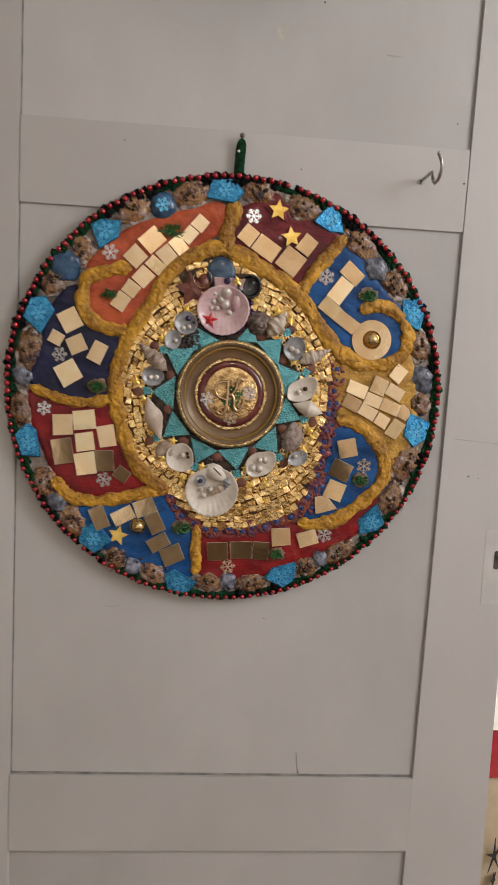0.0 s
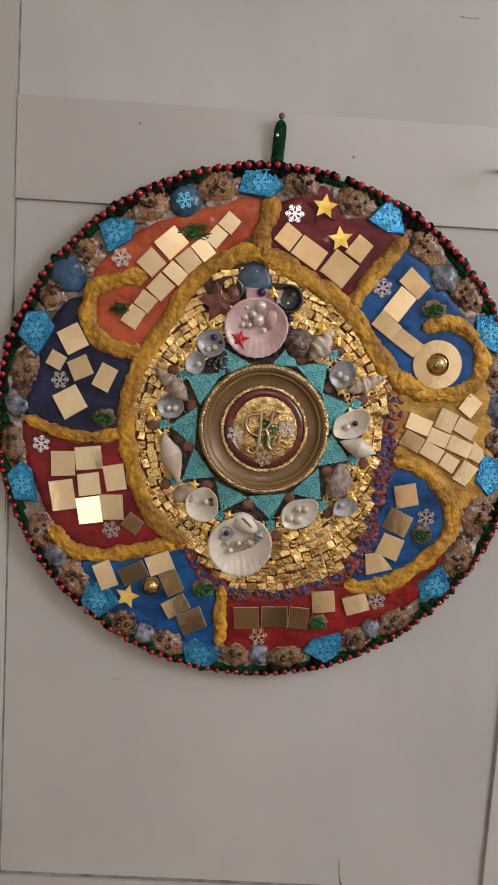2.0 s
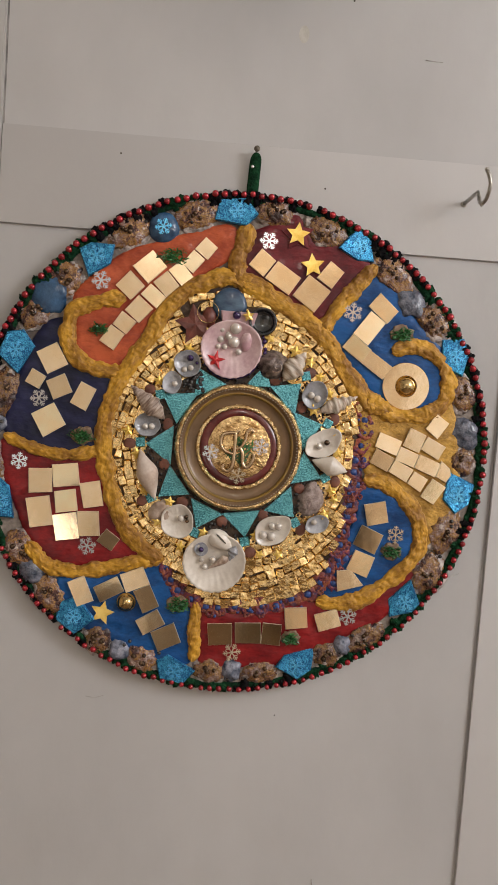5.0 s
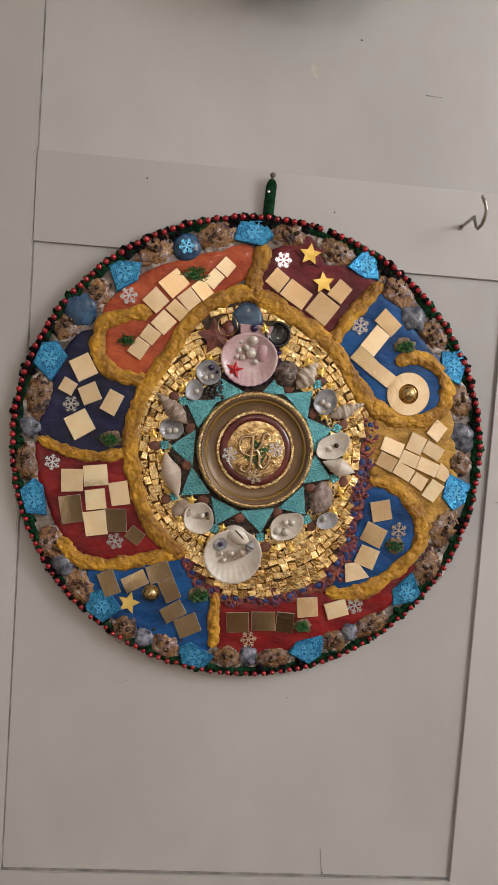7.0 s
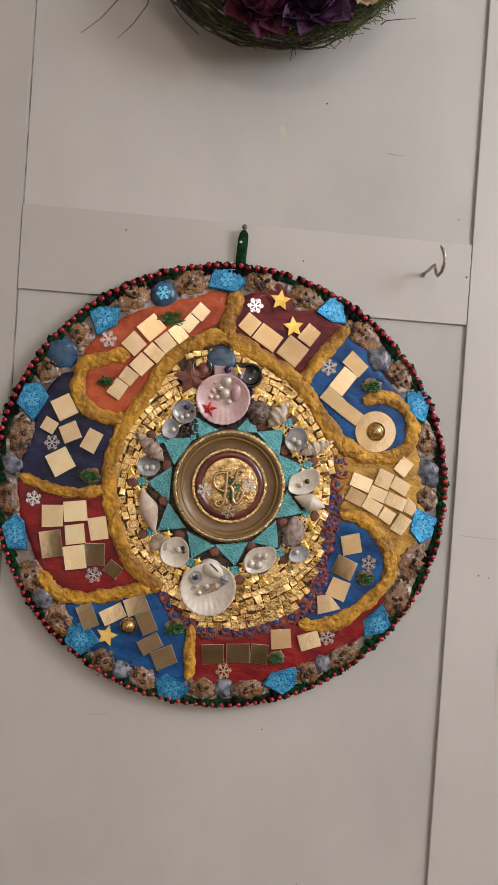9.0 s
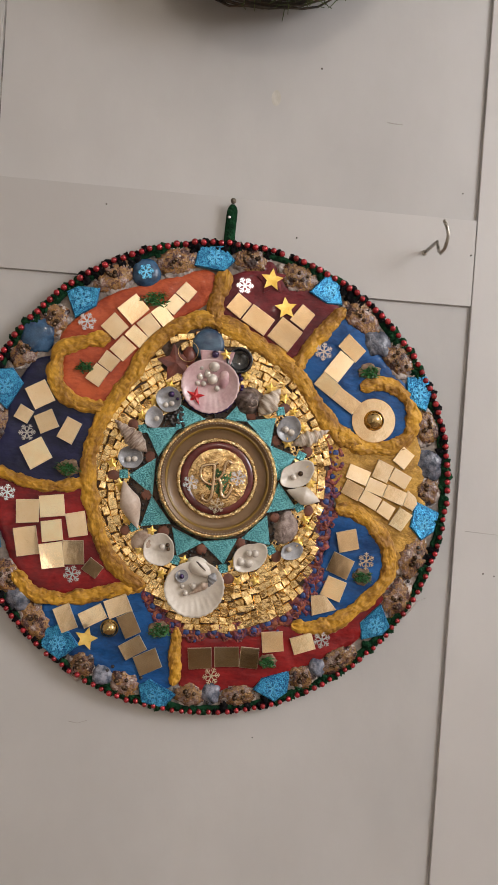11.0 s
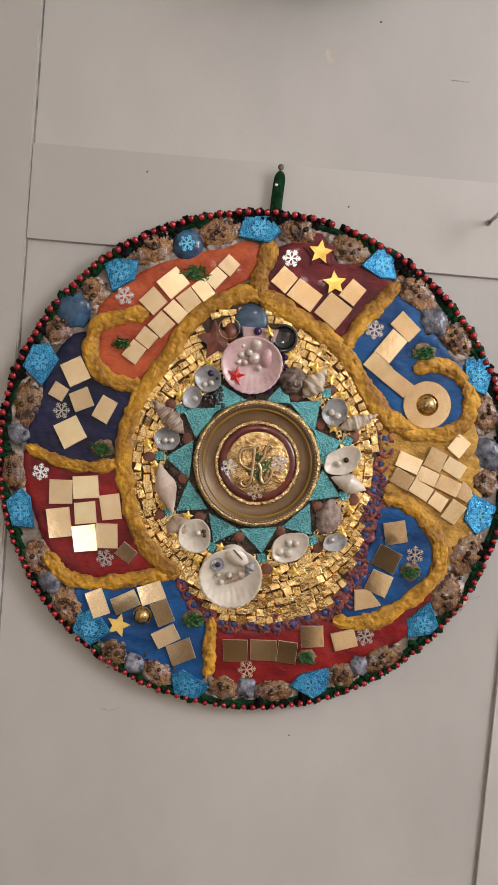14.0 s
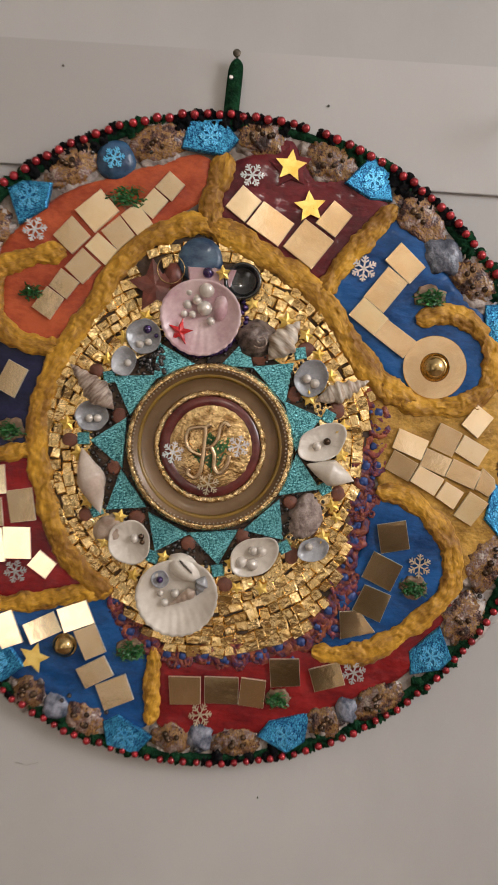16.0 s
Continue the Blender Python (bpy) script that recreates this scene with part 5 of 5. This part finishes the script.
whitefan = piece("scallop_shell", scallop(30, WHITESHELL, 10, 7), disc, on(-7, -106, 10.0, 12), "white scallop shell holding small shells")
piece("cowrie", lump("cowrie", 13.5, 9, 7, WHITESHELL, 8.8, 0.12), whitefan, on(-3, -86, 13.0, -30), "pale cowrie")
piece("cowrie_slit", lump("cowrie_slit", 6.5, 0.9, 1.2, HOLEDARK, 1.0, 0.3), whitefan, on(-2, -84, 19.3, -42))
piece("limpet", cup(6.5, 6.5, 2.2, GREYSHELL, 2.2), whitefan, on(-20, -96, 13.0))
set_pearls(whitefan, ((-20, -96, 16.4, 2.6),), dpearl, "dark_pearl")
set_pearls(whitefan, ((-19, -106, 15, 2.4), (-8.5, -105, 15.5, 3.3), (-15.5, -112.5, 14.5, 2.9)))
piece("cone_shell", whorl(23, 4.2, TANSHELL, 6, 0.1, 0.8, 1.0), whitefan, on(-3, -108, 12.5, 33), "tan cone shell")
piece("snail_shell", whorl(16, 5.0, GREYSHELL, 4, 0.15, 0.6, 2.0), whitefan, on(10, -98, 12.0, 70))

for a, b, d, mt, u, v, ang, pearls, label in (
    (12.5, 13, 4.5, GREYSHELL, -44, 78, 15, ((-47, 73, 12.5, 3.0), (-41, 75, 12.5, 2.8)), "grey oyster shell with two pearls"),
    (9, 11, 3.5, GREYSHELL, -58, 59, -8, ((-55, 59, 12, 2.8),), "grey mother of pearl shell with a pearl"),
    (12.5, 11, 4.2, GREYSHELL, -78, 18, 5, ((-80, 17, 12.5, 3.0), (-74, 17.5, 12.5, 3.0)), "blue-grey cup shell with two pearls"),
    (16.5, 15.5, 5, WHITESHELL, -45, -72, -30, ((-41, -68, 13, 3.2),), "white clam shell with a pearl"),
) + (
    (18.5, 14, 5, WHITESHELL, 46, -75, 28, ((38, -79, 13.0, 4.2), (46, -80, 13.0, 4.4), (52, -70, 13.5, 3.8), (46, -70, 13.0, 3.4)), "white clam shell with four pearls"),
    (11.5, 8.5, 3.6, GREYSHELL, 89, -66, 20, ((86, -64, 13, 3.0),), "blue-grey oyster shell with a pearl"),
    (18, 13, 4.6, WHITESHELL, 89, 11, 25, ((86, 9, 12.5, 3.2),), "white oyster shell with a pearl"),
    (12, 13.5, 4.5, GREYSHELL, 78, 57, -18, ((75, 57, 12.5, 3.4), (81, 54, 12.5, 3.6)), "blue-grey cup shell with two pearls"),
):
    sh = piece("half_shell", cup(a, b, d, mt, u * 0.37, 0.09, 30 if mt == WHITESHELL else 0, 0.22, beak={-45: 90, 46: 12, 89: 30}.get(u) if mt == WHITESHELL else None), disc, on(u, v, 9.6, ang, random.uniform(-4, 4), random.uniform(-4, 4)), label)
    set_pearls(sh, pearls)
set_pearls(disc, ((-42, 84, 14, 3.2), (-35.5, 80, 13, 1.7)), dpearl, "dark_pearl")
set_pearls(disc, ((93, 13, 13.5, 2.8), (-36, -66, 14, 2.2), (-35, -70, 14, 2.0)), jet and ball("dark_pearl", 1.0, BROWNBEAD, 2), "dark_pearl")

piece("spiral_shell", whorl(46, 9.5, STRIPESHELL, 6, 0.16, 0.6, 0.3), disc, on(-79, 40, 7.5, -42), "banded brown whelk shell")
piece("spiral_shell", whorl(50, 10.5, SPINDLE, 2, 0.05, 0.45, 1.7), disc, on(-75, -28, 7.5, -70), "smooth white spindle shell")
piece("spiral_shell", whorl(36, 10.5, WHELK, 5, 0.15, 0.55, 2.9), disc, on(57, 83, 7.5, 235), "tan and white whelk shell")
piece("spiral_shell", whorl(42, 7.5, WHELK, 6, 0.22, 0.55, 4.2), disc, on(101, 50, 7.5, 205), "knobbly grey whelk shell")
piece("spiral_shell", whorl(36, 9.5, WHITESHELL, 2, 0.06, 0.5, 5.2), disc, on(97, -9, 7.5, -15), "small white conch shell")
piece("half_shell", lump("half_shell", 13, 11, 7, TANSHELL, 6.6, 0.12), disc, on(-60, -63, 7.5, 35), "tan pebble-like shell")
turban = piece("snail_shell", radial("snail_shell", lambda r, a: (14 * r * math.cos(a) * (1 + 0.06 * math.cos(5 * a)), 13.5 * r * math.sin(a), 12 * (1 - r ** 2.2) + 1.6 * wob(r * 5 * math.cos(a), r * 5 * math.sin(a), 2.0) + 0.8 * math.cos(a + 2 * math.pi * 1.8 * r) * (1 - r * 0.4)), [0, 0.1, 0.2, 0.3, 0.4, 0.5, 0.6, 0.7, 0.8, 0.9, 1.0], 44, shade("dark_shell", (0.045, 0.03, 0.026), (0.27, 0.21, 0.185), 0.006, 0.4, bump=0.001, bsize=0.003)), disc, on(37, 83, 7.5, 20, 0, 0, 1.1), "dark brown turban shell")
coil = []
for i in range(60):
    q, a = 7.0 * (1 - i / 64), 0.2 * i
    coil.append(((2 + q * math.cos(a)) / 1000, (-3 + q * 0.9 * math.sin(a)) / 1000, (12.4 * (1 - ((q + 2) / 14) ** 2.2) + 0.6) / 1000))
piece("whorl_ridge", tube("whorl_ridge", coil, 0.0008, STRIPESHELL, 6, 0.5), turban, on(37, 83, 7.5, 20, 0, 0, 1.1), "pale spiral ridge")
piece("stone", lump("stone", 12.5, 17, 8, STONE, 9.1, 0.2, 0.6, 4), disc, on(82, -43, 7.5, -14), "rough grey-pink stone")

piece("button", lathe("button", [(0, 1.6), (6.5, 1.8), (8.6, 3.2), (9.4, 6.2), (10.4, 6.6), (11.2, 5.6), (11.4, 0)], 36, BLACKGLOSS), disc, on(24, 123, 9.0, 0, 0, 0, 1.2), "glossy black cup button")
piece("marbled_disc", lathe("marbled_disc", [(0, 4.5), (12, 4.3), (15.5, 3.2), (16.5, 0)], 36, BLUEMARBLE), disc, on(-8, 137, 7.8), "blue marbled clay disc")
piece("wire_ring", ring_mesh("wire_ring", [(10.0 + 0.4 * math.cos(q), 0.4 * math.sin(q)) for q in (0, 1.05, 2.1, 3.14, 4.2, 5.2)], 40, BRASS), disc, on(-28, 128, 14.5, 0, 6, -6), "thin brass wire ring")
piece("clay_star", star_mesh("clay_star", 20, 10, 3.0, STARFISHBROWN, 5, 2.0, 100), disc, on(-39, 116, 8.2, 0), "russet brown clay starfish")
piece("clay_star", lump("clay_star", 7, 10, 5, STARFISHBROWN, 4.4, 0.15), disc, on(-27, 124, 8.0))

# ---- the wreath above ----
random.seed(70)
wreath = tagged(new("wreath"), "dried twig wreath with purple and magenta flowers and moss", "wreath")
wreath.matrix_basis = Matrix.Translation((0.019, FACE - 0.002, 1.886))
R0 = 0.127
verts, faces = [], []


def twig(pts, r):
    k0, k = len(verts), 4
    for i, q in enumerate(pts):
        d = (Vector(pts[min(i + 1, len(pts) - 1)]) - Vector(pts[max(i - 1, 0)])).normalized()
        s = d.cross(Vector((0.1, 0.95, 0.25))).normalized()
        t = s.cross(d)
        for j in range(k):
            a = math.pi / 2 * j
            w = r * (1 - 0.6 * i / len(pts))
            verts.append(Vector(q) + (s * math.cos(a) + t * math.sin(a)) * w)
    for i in range(len(pts) - 1):
        for j in range(k):
            a, b = k0 + i * k + j, k0 + i * k + (j + 1) % k
            faces.append((a, b, b + k, a + k))


for i in range(520):
    a0, ln = random.uniform(0, 6.283), random.uniform(0.5, 1.7)
    b, q = random.uniform(0, 6.283), 0.031 * math.sqrt(random.random())
    pts = []
    for s in range(9):
        a = a0 + ln * s / 8
        bb = b + 1.2 * s / 8
        rr = R0 + q * math.cos(bb) + 0.004 * wob(s * 0.7, i * 1.3) + (0.012 * (s / 8) ** 3 if i % 9 == 0 else 0)
        pts.append((rr * math.cos(a), -0.036 + q * math.sin(bb) + 0.003 * wob(s * 0.6, i * 2.1), rr * math.sin(a)))
    twig(pts, random.uniform(0.0006, 0.0017))
tagged(piece("twig_ring", mesh("twig_ring", verts, faces, TWIG, True), wreath), "tangled dark dry twigs", kind="stuff")
for n, (x, z, dx, dz) in enumerate(((-0.128, -0.098, -0.032, -0.070), (-0.155, -0.09, -0.042, -0.076), (0.12, -0.115, 0.035, 0.005))):
    piece("stray_stem", tube("stray_stem", [(x, -0.03, z), (x + 0.6 * dx * 0.2, -0.035, z + dz * 0.4), (x + 0.55 * dx, -0.038, z + dz * 0.75), (x + dx, -0.04, z + dz)], 0.0007, TWIG, 6, 0.4), wreath)


def flower(R, n, material, seed):
    """A crumpled dried bloom of many curled petals."""
    random.seed(seed)
    vs, fs = [], []
    for i in range(n):
        a, tiltp = random.uniform(0, 6.283), random.uniform(0.1, 1.35)
        ln, w = R * random.uniform(0.7, 1.1), R * random.uniform(0.22, 0.4)
        k = len(vs)
        for s in range(6):
            f = s / 5
            rad, up = ln * f * math.cos(tiltp * (0.5 + 0.6 * f)), ln * f * math.sin(tiltp) * (1 - 0.3 * f)
            for c in (-1, -0.4, 0.4, 1):
                ww = w * math.sin(math.pi * (0.15 + 0.8 * f)) * c
                cr = 0.14 * R * wob(s * 0.9 + i, c * 1.7 + seed)
                x = rad * math.cos(a) - ww * math.sin(a)
                y = rad * math.sin(a) + ww * math.cos(a)
                vs.append((x, y, up + abs(c) * 0.15 * R + cr))
        for s in range(5):
            for c in range(3):
                q = k + s * 4 + c
                fs.append((q, q + 1, q + 5, q + 4))
    return mesh("flower", vs, fs, material, True)


for ang, rr, R, material, seed, label in ((-97, 0.134, 0.04, MAGENTA, 1, "magenta dried flower"), (-72, 0.130, 0.044, PURPLE, 2, "dark purple dried flower"), (-120, 0.125, 0.03, PURPLE, 3, "dark purple dried flower"),
                                          (-85, 0.122, 0.032, PURPLE, 4, "dark purple dried flower"), (-108, 0.124, 0.028, MAGENTA, 5, "magenta dried flower"), (-62, 0.12, 0.03, PURPLE, 6, "dark purple dried flower")):
    a = radians(ang)
    piece("dried_flower", flower(R, 52, material, seed), wreath, Matrix.Translation((rr * math.cos(a), -0.066, rr * math.sin(a))) @ pose(0, 0, 0, 90, 0, 0), label)
a = radians(-51)
piece("dried_husk", flower(0.032, 9, HUSK, 12), wreath, Matrix.Translation((0.142 * math.cos(a), -0.066, 0.142 * math.sin(a))) @ pose(0, 0, 0, 90, 0, 0), "cream dried husk")
random.seed(80)
verts, faces = [], []
for i in range(2200):
    a = radians(random.gauss(-50, 13)) if i % 3 else radians(random.gauss(-92, 24))
    r = R0 + random.uniform(-0.02, 0.034)
    x, z, y = r * math.cos(a), r * math.sin(a), -0.036 - random.uniform(0.0, 0.03)
    d = Vector((random.gauss(0, 1), random.gauss(-0.3, 0.6), random.gauss(-0.2, 1))).normalized() * random.uniform(0.005, 0.013)
    twig([(x, y, z), (x + d.x * 0.5, y + d.y * 0.5, z + d.z * 0.6), (x + d.x, y + d.y, z + d.z)], 0.0005)
tagged(piece("moss", mesh("moss", verts, faces, LEAFMOSS, True), wreath), "dull green moss", kind="stuff")
